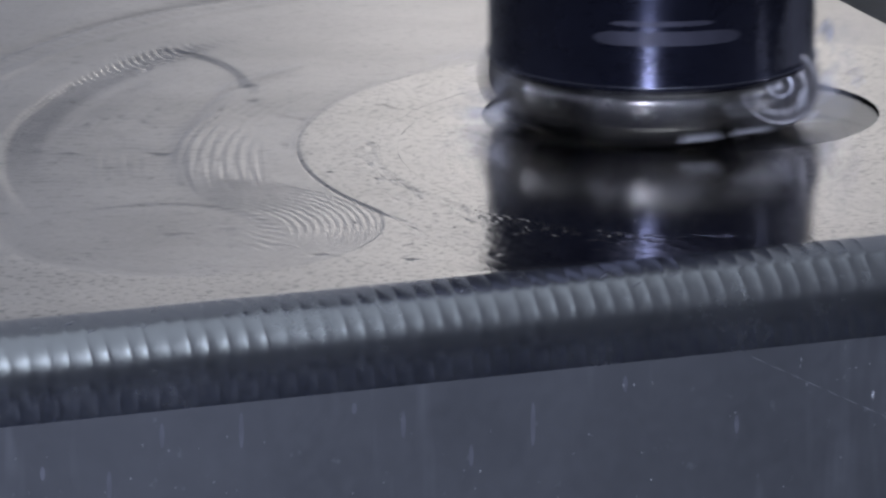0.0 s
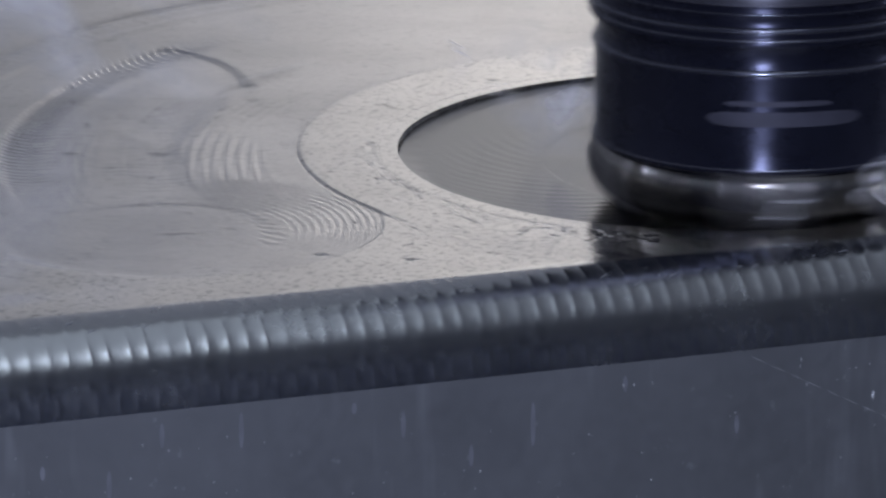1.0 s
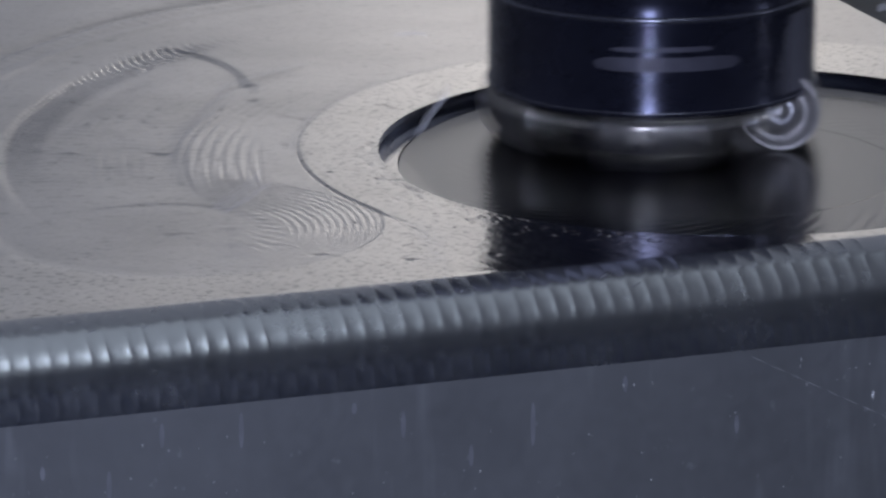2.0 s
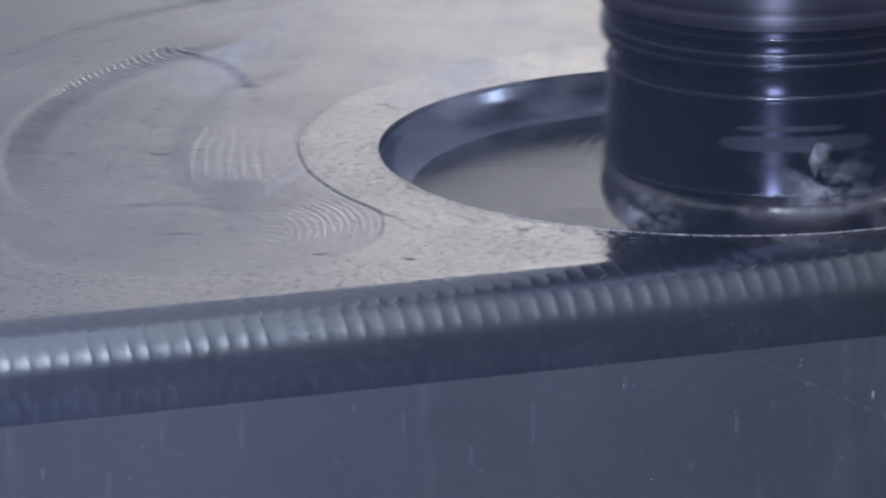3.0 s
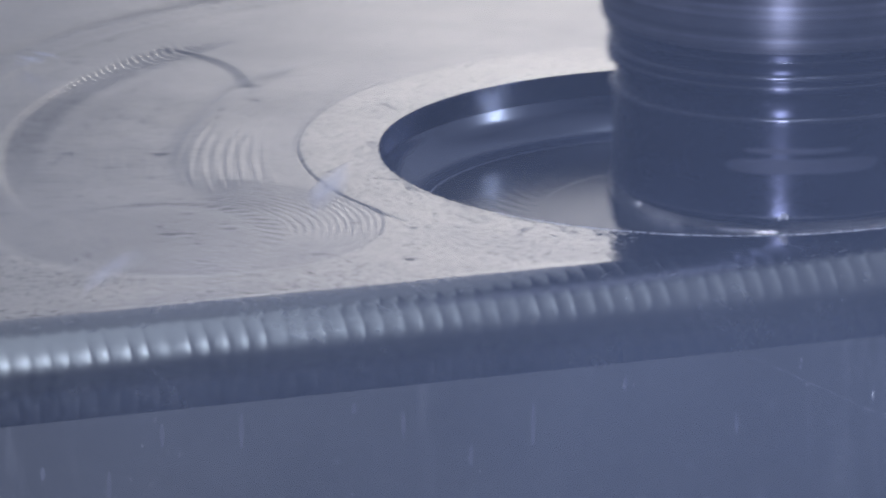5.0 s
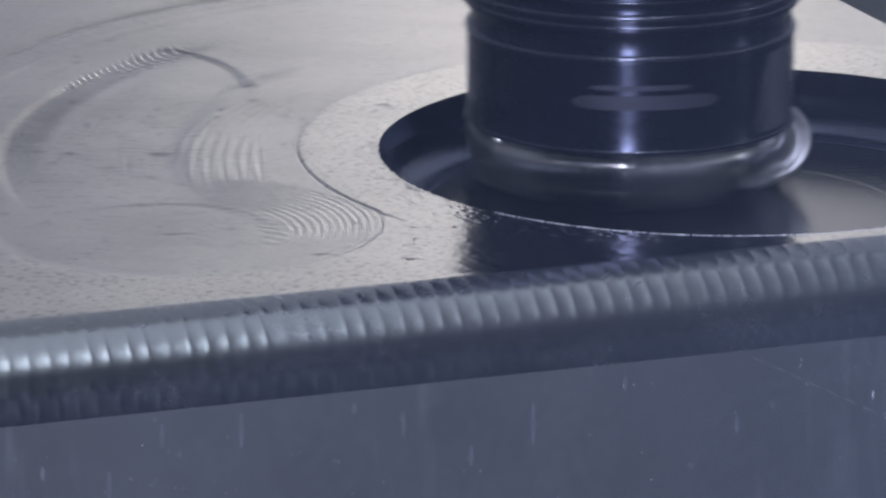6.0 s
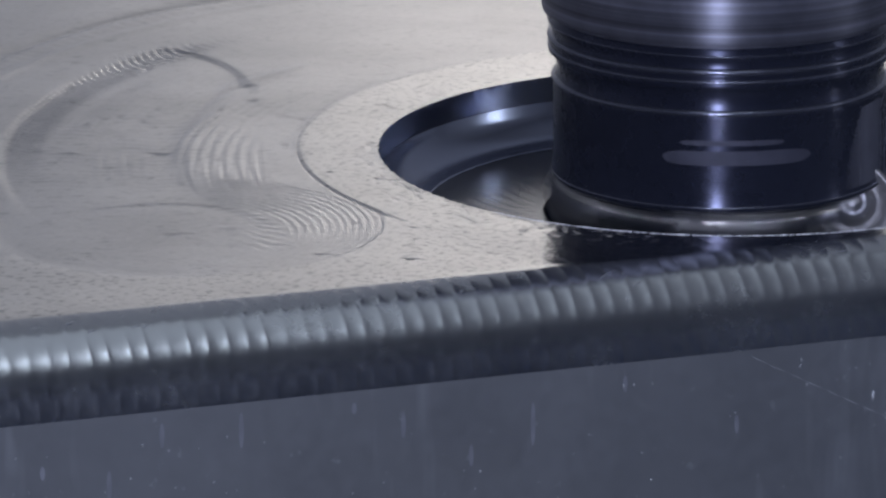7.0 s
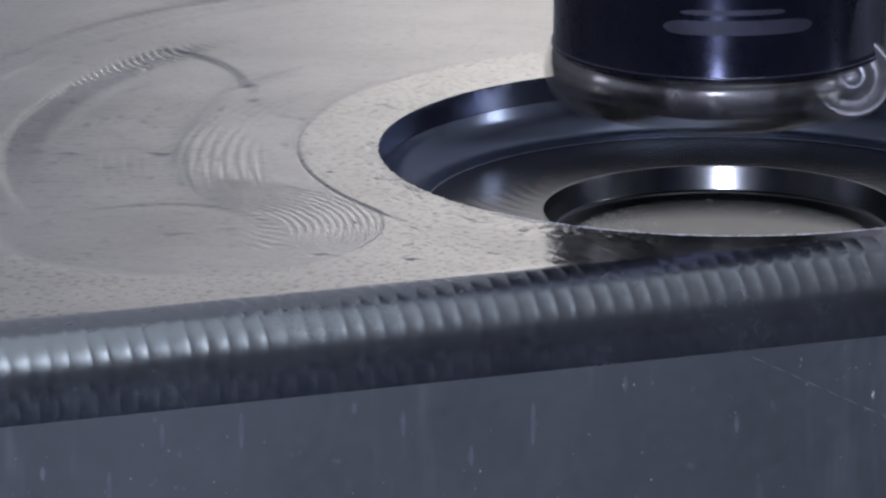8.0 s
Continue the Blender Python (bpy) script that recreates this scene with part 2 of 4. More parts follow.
def relief(x, y):
    """Height in mm of the top face at x, y: shallow milled slots round the bore, with their tool marks."""
    r = np.hypot(x, y)
    th = np.arctan2(y, x)
    u, v = x * EU[0] + y * EU[1], x * EV[0] + y * EV[1]
    h = np.zeros_like(x)
    left = sstep(6.0, -8.0, x)
    boss, turn, foot = beyond(x, y, BOSS), beyond(x, y, TURN), beyond(x, y, FOOT)
    cap = np.hypot(x + 52.0, y - 20.0)
    low = sstep(-14.0, -20.0, y)
    # shelf between the boss and the curved slot, with the round end of the turn
    ring = sstep(0.0, 0.35, boss) * sstep(-23.0, -18.5, y) * (1 - sstep(60, 63.5, r)) * left
    crisp = sstep(-46.0, -34.0, x)
    h -= 0.08 * np.maximum(ring, (1 - sstep(-0.9 + 0.7 * crisp, 0.9 - 0.7 * crisp, turn)) * sstep(0.0, 0.35, boss))
    # the slot: an arc with a round upper end, running out toward the footprint
    inner = sstep(40.0, 42.2, r)
    outer = 1 - sstep(53.9, 55.0, r)
    arc = inner * outer * sstep(20.6, 19.4, y)
    end = inner * outer * (1 - sstep(14.6, 15.8, cap)) * sstep(18.5, 19.5, y)
    h -= 0.15 * np.maximum(arc, end) * sstep(-20.0, -4.0, y) * left
    # raised seam from the tip of the slot toward the back, and the ridge under it
    seam = (y - 20.1 - 1.19 * (x + 37.6)) / 1.55
    h += 0.085 * np.exp(-(seam / 0.6) ** 2) * sstep(-39.4, -37.6, x) * sstep(-30.5, -34.0, x)
    h += 0.05 * np.exp(-((r - 41.6) / 0.45) ** 2) * bump_at(x, y, -38.4, 17.0, 3.4, 4.2)
    h -= 0.04 * sstep(0.0, -2.0, seam) * sstep(-39.0, -36.0, x) * sstep(-22.0, -30.0, x) * sstep(0.5, 3.0, boss) * sstep(4.0, 10.0, y)
    # footprint, with a beaded edge
    edge = sstep(-50.0, -46.0, x) * sstep(-33.0, -26.0, y) * sstep(-34.0, -38.0, x)
    h -= 0.045 * (1 - sstep(-0.5, 0.4, foot)) * edge
    bead = np.arctan2(y - FOOT[1], x - FOOT[0]) * FOOT[2]
    h += 0.016 * np.sin((bead + 0.7 * foot) * 2 * math.pi / 1.45) * sstep(-1.6, -0.8, foot) * (1 - sstep(0.1, 0.6, foot)) * sstep(-41.0, -36.0, x) * sstep(-31.0, -27.0, y)
    # comma-shaped scallops along the outer sweep
    w = th * 54.0 + 0.20 * (r - 52.0) ** 2
    h += 0.038 * np.sin(w * 2 * math.pi / 0.94) * sstep(50.4, 52.4, r) * (1 - sstep(54.0, 55.4, r)) * sstep(-16.0, 6.0, y) * sstep(39.0, 31.0, y) * left
    h += 0.012 * np.sin(w * 2 * math.pi / 1.12 + 1) * sstep(46.0, 48.5, r) * (1 - sstep(49.5, 51.5, r)) * sstep(3.0, 9.0, y) * sstep(30.0, 20.0, y) * left
    # nested arcs that sweep from the shelf round the turn
    lane = nested(x, y)
    fan = sstep(0.04, 0.12, lane) * (1 - sstep(0.93, 0.99, lane)) * sstep(-41.0, -36.5, x) * sstep(-31.5, -26.0, y) * sstep(0.1, 0.5, boss)
    h += 0.018 * np.sin((lane * 12.5 + 0.15 * np.sin(x * 0.9)) * 2 * math.pi) * fan
    # broad sweeps between the slot and the boss
    band = sstep(2.2, 3.2, boss) * (1 - sstep(40.8, 42.0, r)) * left
    h += 0.012 * np.sin((r + 0.06 * y) * 2 * math.pi / 0.95) * band * sstep(-14.0, -8.0, y) * sstep(17.0, 11.0, y)
    h += 0.007 * np.sin(np.hypot(x + 2.5, y + 5.0) * 2 * math.pi / 0.55) * band * sstep(-19.0, -13.0, y) * sstep(4.0, -3.0, y)
    # fine rings across the floor of the slot
    grain = 0.5 + 0.5 * np.sin(x * 0.31 + 2.0 * np.sin(y * 0.23))
    h += 0.006 * np.sin((r + 0.05 * y) * 2 * math.pi / 0.9) * sstep(42.5, 44.0, r) * (1 - sstep(50.0, 53.0, r)) * sstep(-14.0, -6.0, y) * sstep(30.0, 20.0, y) * left * (1 - 0.6 * grain)
    # hollow toward the front corner, added so the face reflects darker there
    h -= 0.55 * np.exp(-((x + 63.0) / 18.0) ** 2 - ((y + 24.0) / 22.0) ** 2) * sstep(-26.0, -20.0, v)
    # straight feed lines
    lines = sstep(-53.0, -50.0, x) * sstep(-36.0, -42.0, x) * sstep(-15.0, -9.0, y) * sstep(14.0, 8.0, y)
    h += 0.013 * np.sin((y + 0.02 * x + 0.4 * np.sin(x * 0.4) + 0.2 * np.sin(x * 1.3)) * 2 * math.pi / 1.15) * lines * (0.5 + 0.5 * np.sin(x * 0.7 + 1.9 * np.sin(y * 0.8)))
    # raised outer land, its groove and teeth
    far = left * sstep(8.0, 16.0, y)
    h += 0.10 * sstep(64.2, 66.0, r) * far
    h -= 0.10 * np.exp(-((r - 64.0) / 0.5) ** 2) * far
    h += 0.07 * np.exp(-((r - 60.6) / 0.6) ** 2) * far
    h += 0.012 * np.sin(th * 62 * 2 * math.pi / 1.3) * sstep(61.0, 61.8, r) * (1 - sstep(63.0, 63.7, r)) * far
    # fine burr groove along the boss and round the turn, strongest toward the front
    h -= (0.06 + 0.05 * sstep(3.0, -6.0, y)) * np.exp(-(boss / 0.15) ** 2) * (turn < 0.2) * sstep(-24.5, -22.8, y) * left
    h -= (0.06 + 0.05 * sstep(3.0, -6.0, y)) * np.exp(-(boss / 0.15) ** 2) * sstep(-19.5, -17.5, y) * left * (turn >= 0.2)
    h -= 0.05 * np.exp(-(turn / 0.13) ** 2) * sstep(-36.0, -30.0, x) * low * sstep(-0.4, 0.2, boss)
    # scale-like marks on the land in front of the bore
    row = v + 17.5
    scale_marks = sstep(-33.0, -29.0, x) * sstep(0.3, 1.2, np.maximum(turn, -boss)) * sstep(-24.5, -22.8, v) * sstep(-10.0, -13.0, v)
    h += 0.007 * np.maximum(0, np.sin(u * 2 * math.pi / 1.42 + 0.8 * np.sin(row * 2.1) + 1.2 * np.floor(row / 1.7))) * np.abs(np.sin(row * math.pi / 1.7)) * scale_marks
    # edge land: teeth in step with the ribs of the rounded edge
    h += 0.010 * cusps(u + 0.3 + 0.25 * (v + 25.4), 1.42) * sstep(-22.6, -24.0, v) * sstep(-27.4, -26.6, v)
    # stray dents
    rng = random.Random(5)
    for _ in range(150):
        cx, cy = rng.uniform(-58, -6), rng.uniform(-34, 30)
        sz = rng.uniform(0.12, 0.34)
        d = rng.choice((-1, -1, 1)) * rng.uniform(0.02, 0.07)
        h += d * bump_at(x, y, cx, cy, sz * rng.uniform(1.0, 2.5), sz)
    # torn dashes in the land just outside the bore
    for _ in range(260):
        a = math.radians(rng.uniform(172, 258))
        q = 26.35 + 3.2 * rng.random() ** 2
        lean = a + math.pi / 2 + rng.uniform(-0.5, 0.5)
        dx, dy = x - q * math.cos(a), y - q * math.sin(a)
        along, across = dx * math.cos(lean) + dy * math.sin(lean), dy * math.cos(lean) - dx * math.sin(lean)
        h -= rng.uniform(0.015, 0.05) * np.exp(-(along / rng.uniform(0.15, 0.45)) ** 2 - (across / 0.11) ** 2)
    # slow waviness
    h += 0.05 * np.sin(x * 0.16 + 1.0) * np.sin(y * 0.13 + x * 0.05) * sstep(29.0, 36.0, r)
    return h


def rim_wobble(th):
    """Ragged edge of the bore, in mm."""
    out = np.zeros_like(th)
    for n, a, ph in ((151, 0.045, 0.3), (233, 0.05, 1.1), (311, 0.045, 2.0), (83, 0.03, 0.7)):
        out += a * np.sin(th * n + ph)
    return out * (0.40 + 0.60 * sstep(-10.0, -22.0, 26 * np.cos(th)) * sstep(0.25, -0.05, np.sin(th)))


def rays_to_edge(th):
    """Distance from the pocket centre to the edge of the flat top, in each direction."""
    dx, dy = np.cos(th), np.sin(th)
    du, dv = dx * EU[0] + dy * EU[1], dx * EV[0] + dy * EV[1]
    best = np.full_like(th, 1e9)
    for d, lim in ((du, SIDE_R), (-du, SIDE_L), (dv, BACK), (-dv, FRONT)):
        ok = d > 1e-6
        best[ok] = np.minimum(best[ok], lim / d[ok])
    return best


def top_face():
    """Polar sheet from the bore to the block's edges, dense where the cuts are."""
    corner = []
    for u, v in ((SIDE_R, -FRONT), (SIDE_R, BACK), (-SIDE_L, BACK), (-SIDE_L, -FRONT)):
        corner.append(math.atan2(u * EU[1] + v * EV[1], u * EU[0] + v * EV[0]) % (2 * math.pi))
    th = np.concatenate([np.linspace(math.radians(80), math.radians(272), 1400), np.linspace(math.radians(272), math.radians(440), 240), np.array(corner)])
    th = np.unique(np.round(th % (2 * math.pi), 6))
    n, rows = len(th), 400
    far = rays_to_edge(th)
    s = np.linspace(0, 1, rows)[:, None]
    near = np.minimum(far, 71.0)
    hole = HOLE + rim_wobble(th)[None, :]
    rr = np.where(s < 0.94, hole + (near - hole) * (s / 0.94), near + (far - near) * ((s - 0.94) / 0.06))
    x, y = rr * np.cos(th)[None, :], rr * np.sin(th)[None, :]
    z = relief(x, y)
    z *= sstep(0.0, 1.2, (far[None, :] - rr)) * sstep(0.0, 0.6, rr - HOLE)
    co = np.stack([x, y, z], -1).reshape(-1, 3) * MM
    i = np.arange(rows - 1)[:, None] * n
    k = np.arange(n)[None, :]
    j = (k + 1) % n
    quads = np.stack([i + k, i + n + k, i + n + j, i + j], -1).reshape(-1, 4)
    me = bpy.data.meshes.new("top_face")
    me.vertices.add(len(co))
    me.vertices.foreach_set("co", co.ravel())
    me.loops.add(len(quads) * 4)
    me.loops.foreach_set("vertex_index", quads.ravel().astype(np.int32))
    me.polygons.add(len(quads))
    me.polygons.foreach_set("loop_start", np.arange(0, len(quads) * 4, 4, dtype=np.int32))
    me.polygons.foreach_set("loop_total", np.full(len(quads), 4, dtype=np.int32))
    me.polygons.foreach_set("use_smooth", np.ones(len(quads), dtype=bool))
    me.update(calc_edges=True)
    me.validate()
    me.materials.append(STEEL_TOP)
    me.materials.append(STEEL_LAND)
    # the land: the boss round the bore and the strip along the front edge
    xm, ym = x[:-1].ravel(), y[:-1].ravel()
    vm = xm * EV[0] + ym * EV[1]
    land = (beyond(xm, ym, BOSS) < 0) | ((beyond(xm, ym, TURN) > 0) & (vm < -10) & (ym < -19))
    me.polygons.foreach_set("material_index", land.astype(np.int32))
    return me


def uv_point(u, v, z):
    return ((u * EU[0] + v * EV[0]) * MM, (u * EU[1] + v * EV[1]) * MM, z * MM)


FILLET_END = math.radians(85)


def front_fillet():
    """Rounded front edge, ball-milled: four passes round the arc, each a row of shallow dimples along its length."""
    pitch = 1.42
    us = np.arange(-SIDE_L, SIDE_R + 0.01, pitch / 12)[:, None]
    a = np.linspace(0, 1, 73)[None, :]
    ang = a * FILLET_END
    bounds = (0.0, 0.28, 0.64, 0.83, 1.001)
    rr = np.zeros((us.shape[0], a.shape[1]))
    for lane in range(4):
        lo, hi = bounds[lane], bounds[lane + 1]
        f = (a - lo) / (hi - lo)
        phase = (us + (0.0, 0.35, 0.8, 0.2)[lane] + 0.10 * (2 * f - 1) ** 2) / pitch
        g = phase - np.floor(phase)
        lot = np.sin(np.floor(phase) * 12.9898 + lane * 78.233) * 43758.5453
        jit = 0.45 + 1.1 * (lot - np.floor(lot))
        side = np.abs(2 * g - 1)
        cusp = (0.85 * side ** 2 + 0.15 * side ** 8) * (0.048, 0.019, 0.010, 0.012)[lane] * jit
        seam = np.abs(2 * f - 1) ** 5 * (0.012, 0.010, 0.005, 0.012)[lane]
        sag = FILLET * (1 - math.cos((hi - lo) * FILLET_END / 2)) * 0.12
        lane_here = (a >= lo) & (a < hi)
        rr += np.where(lane_here, cusp + seam - sag * (1 - (2 * f - 1) ** 2), 0.0)
    fade = np.minimum(1, a * 12) * np.minimum(1, (1 - a) * 20)
    for _ in range(2):
        rr[:, 2:-2] = (rr[:, :-4] + rr[:, 1:-3] + rr[:, 2:-2] + rr[:, 3:-1] + rr[:, 4:]) / 5
    rr = FILLET + (rr - 0.02) * fade
    off, z = -FRONT - rr * np.sin(ang), -FILLET + rr * np.cos(ang)
    co = np.stack([us * EU[0] + off * EV[0], us * EU[1] + off * EV[1], z + 0 * us], -1).reshape(-1, 3) * MM
    m = a.shape[1]
    i, k = np.arange(len(us) - 1)[:, None] * m, np.arange(m - 1)[None, :]
    quads = np.stack([i + k, i + k + 1, i + m + k + 1, i + m + k], -1).reshape(-1, 4)
    return mesh_of("rounded_edge", co.tolist(), quads.tolist(), STEEL_EDGE)


def block():
    ob = tagged(new("steel_block"), "grey steel workpiece block with milled top and scalloped rounded front edge", "workpiece")
    me = top_face()
    top = new("top_face", me)
    top.parent = ob
    tagged(top, "dull grey milled face with circular tool marks")
    e = new("rounded_edge", front_fillet())
    e.parent = ob
    tagged(e, "rounded edge with regular milled ribs")
    # front face, standing slightly proud under the rounded edge
    low = -44.0
    v0 = -FRONT - FILLET * math.sin(FILLET_END)
    z0 = -FILLET + FILLET * math.cos(FILLET_END)
    verts = [uv_point(-SIDE_L, v0, z0), uv_point(SIDE_R, v0, z0),
             uv_point(SIDE_R, v0 - 0.004, z0 - 0.02), uv_point(-SIDE_L, v0 - 0.004, z0 - 0.02),
             uv_point(-SIDE_L, v0 - 0.004, low), uv_point(SIDE_R, v0 - 0.004, low)]
    f = new("front_face", mesh_of("front_face", verts, [(0, 3, 2, 1), (3, 4, 5, 2)], STEEL_SIDE, False))
    f.parent = ob
    tagged(f, "dark grey smooth flank with faint scratches")
    # the other flanks and the base
    a, b_, c, d = (-SIDE_L, v0), (SIDE_R, v0), (SIDE_R, BACK), (-SIDE_L, BACK)
    verts, faces = [], []
    prof = [uv_point(SIDE_R, -FRONT - FILLET * math.sin(t * FILLET_END / 8), -FILLET + FILLET * math.cos(t * FILLET_END / 8)) for t in range(9)]
    verts += prof + [uv_point(SIDE_R, v0, low), uv_point(SIDE_R, BACK, low), uv_point(SIDE_R, BACK, 0)]
    faces.append(tuple(range(12)))
    n0 = len(verts)
    verts += [uv_point(-SIDE_L, -FRONT - FILLET * math.sin(t * FILLET_END / 8), -FILLET + FILLET * math.cos(t * FILLET_END / 8)) for t in range(9)]
    verts += [uv_point(-SIDE_L, v0, low), uv_point(-SIDE_L, BACK, low), uv_point(-SIDE_L, BACK, 0)]
    faces.append(tuple(range(n0 + 11, n0 - 1, -1)))
    faces.append((10, 11, n0 + 11, n0 + 10))
    faces.append((9, 10, n0 + 10, n0 + 9))
    s = new("flank", mesh_of("flank", verts, faces, STEEL_SIDE, False))
    s.parent = ob
    # wall of the bore
    bm = bmesh.new()
    n, zs = 1000, [0.004, -0.05, -0.14, -1, -2, -3, -4, -6, -12, -30]
    rings = []
    for q, z in enumerate(zs):
        rings.append([])
        for k in range(n):
            t = 2 * math.pi * k / n
            rad = HOLE + float(rim_wobble(np.array([t]))[0]) * (1.0, 0.8, 0, 0, 0, 0, 0, 0, 0, 0)[q]
            rings[-1].append(bm.verts.new((rad * math.cos(t) * MM, rad * math.sin(t) * MM, z * MM)))
    for p, q in zip(rings, rings[1:]):
        for k in range(n):
            bm.faces.new((p[k], p[(k + 1) % n], q[(k + 1) % n], q[k]))
    part("bore_wall", bm, BORE_SHADED, ob, "smooth bored wall with dark reflections in its colour")
    return ob


BLOCK = block()


def burr():
    """Sparkling burr thrown up along the near rim of the bore."""
    bm = bmesh.new()
    rng = random.Random(11)
    prev = None
    n = 420
    for k in range(n + 1):
        t = math.radians(228 + 92 * k / n)
        w = 0.018 + 0.05 * rng.random() ** 2
        z = 0.01 + 0.06 * rng.random() ** 2
        ring = [bm.verts.new(((HOLE + dr) * MM * math.cos(t), (HOLE + dr) * MM * math.sin(t), dz * MM)) for dr, dz in ((-w, -0.03), (0.0, z), (w + 0.02, -0.03))]
        if prev:
            bm.faces.new((prev[0], prev[1], ring[1], ring[0]))
            bm.faces.new((prev[1], prev[2], ring[2], ring[1]))
        prev = ring
    return part("burr", bm, CHIP, BLOCK, "thin sparkling burr on the rim", smooth=False)


BURR = burr()


def flank_marks():
    """A long scratch, a nick and specks on the front flank."""
    v0 = -FRONT - FILLET * math.sin(FILLET_END) - 0.004

    def dab(name, u, z, du, dz, tilt, label):
        bm = bmesh.new()
        bmesh.ops.create_icosphere(bm, subdivisions=1, radius=1)
        rng = random.Random(name + str(u))
        for w in bm.verts:
            w.co *= rng.uniform(0.7, 1.25)
        m = Matrix.Translation(uv_point(u, v0, z)) @ Matrix.Rotation(YAW, 4, "Z") @ Matrix.Rotation(tilt, 4, "Y") @ Matrix.Diagonal((du * MM, 0.012 * MM, dz * MM, 1))
        bmesh.ops.transform(bm, matrix=m, verts=bm.verts[:])
        part(name, bm, FLECK, BLOCK, label)

    rng = random.Random(3)
    for _ in range(60):
        dab("speck", rng.uniform(-68, 0), rng.uniform(-16.5, -6.6), rng.uniform(0.03, 0.10), rng.uniform(0.03, 0.16), rng.uniform(-0.3, 0.3), "")

    # ticks along the seam of the rounded edge
    for _ in range(18):
        u, a = rng.uniform(-66, 0), math.radians(rng.gauss(25, 4))
        rr = FILLET + 0.01
        bm = bmesh.new()
        bmesh.ops.create_icosphere(bm, subdivisions=1, radius=1)
        m = Matrix.Translation(uv_point(u, -FRONT - rr * math.sin(a), -FILLET + rr * math.cos(a))) @ Matrix.Rotation(YAW, 4, "Z") @ Matrix.Rotation(a, 4, "X") @ Matrix.Rotation(rng.uniform(0.2, 0.7), 4, "Z") @ Matrix.Diagonal((rng.uniform(0.15, 0.6) * MM, 0.05 * MM, 0.02 * MM, 1))
        bmesh.ops.transform(bm, matrix=m, verts=bm.verts[:])
        part("tick", bm, FLECK, BLOCK, "")
    # scratch running down to a bright nick, and a few stray bright flecks
    for f in range(9):
        dab("scratch", -11.3 + 11.4 * f / 8, -6.5 - 6.0 * f / 8, 0.76, 0.03, math.atan2(6.0, 11.4), "fine scratch")
    # pale vertical runs left by drops
    for u, z, dz in ((-49.8, -7.6, 1.3), (-59.3, -10.6, 1.1), (-64.0, -9.2, 0.5), (-55.5, -7.4, 0.9), (-41.6, -6.9, 0.4), (-38.0, -8.5, 0.9), (-28.4, -9.4, 1.6), (-33.0, -11.2, 0.8), (-21.5, -7.2, 0.6), (-13.0, -11.0, 0.7)):
        bm = bmesh.new()
        bmesh.ops.create_circle(bm, cap_ends=True, segments=14, radius=1)
        bmesh.ops.transform(bm, matrix=Matrix.Translation(uv_point(u, v0 - 0.003, z)) @ Matrix.Rotation(YAW, 4, "Z") @ Matrix.Rotation(math.pi / 2, 4, "X") @ Matrix.Diagonal((0.18 * MM, dz * MM, 1, 1)), verts=bm.verts[:])
        part("drip_mark", bm, STREAK, BLOCK, "", smooth=False)
    dab("nick", -2.5, -10.0, 0.16, 0.55, 0.1, "bright nick")


FLECK, nt, b, bp, co = surface("grey_flecks", (0.50, 0.51, 0.55), 0.5, 0.7, 900, 200, 0.1, 0.05, 0.1, 0.00002)
STREAK, nt, b, bp, co = surface("dried_drip", (0.35, 0.36, 0.41), 0.55, 0.9, 900, 200, 0.1, 0.05, 0.1, 0.00002)
flank_marks()

# machine table under the block
table = part("machine_table", box(1.0, 0.44, 0.06, (0, 0.08, -0.075), 0.004), TABLE, None, "dark cast iron machine table under the steel block", smooth=False)
tagged(table, category="machine table")
pedestal = part("table_base", box(0.8, 0.36, 0.096, (0, 0.08, -0.1525), 0.004), DARKPANEL, None, "dark painted base below the machine table", smooth=False)
tagged(pedestal, category="machine base")


# ---------------------------------------------------------------- stock still to be cut, inside the bore
def feed_marks(r, t):
    """Arcs left on the floor by each turn of the cutter on its round path."""
    c = (r * r + 11.2 ** 2 - 12.0 ** 2) / (22.4 * max(r, 0.9))
    return math.sin(62 * (t - math.acos(max(-1.0, min(1.0, c)))))


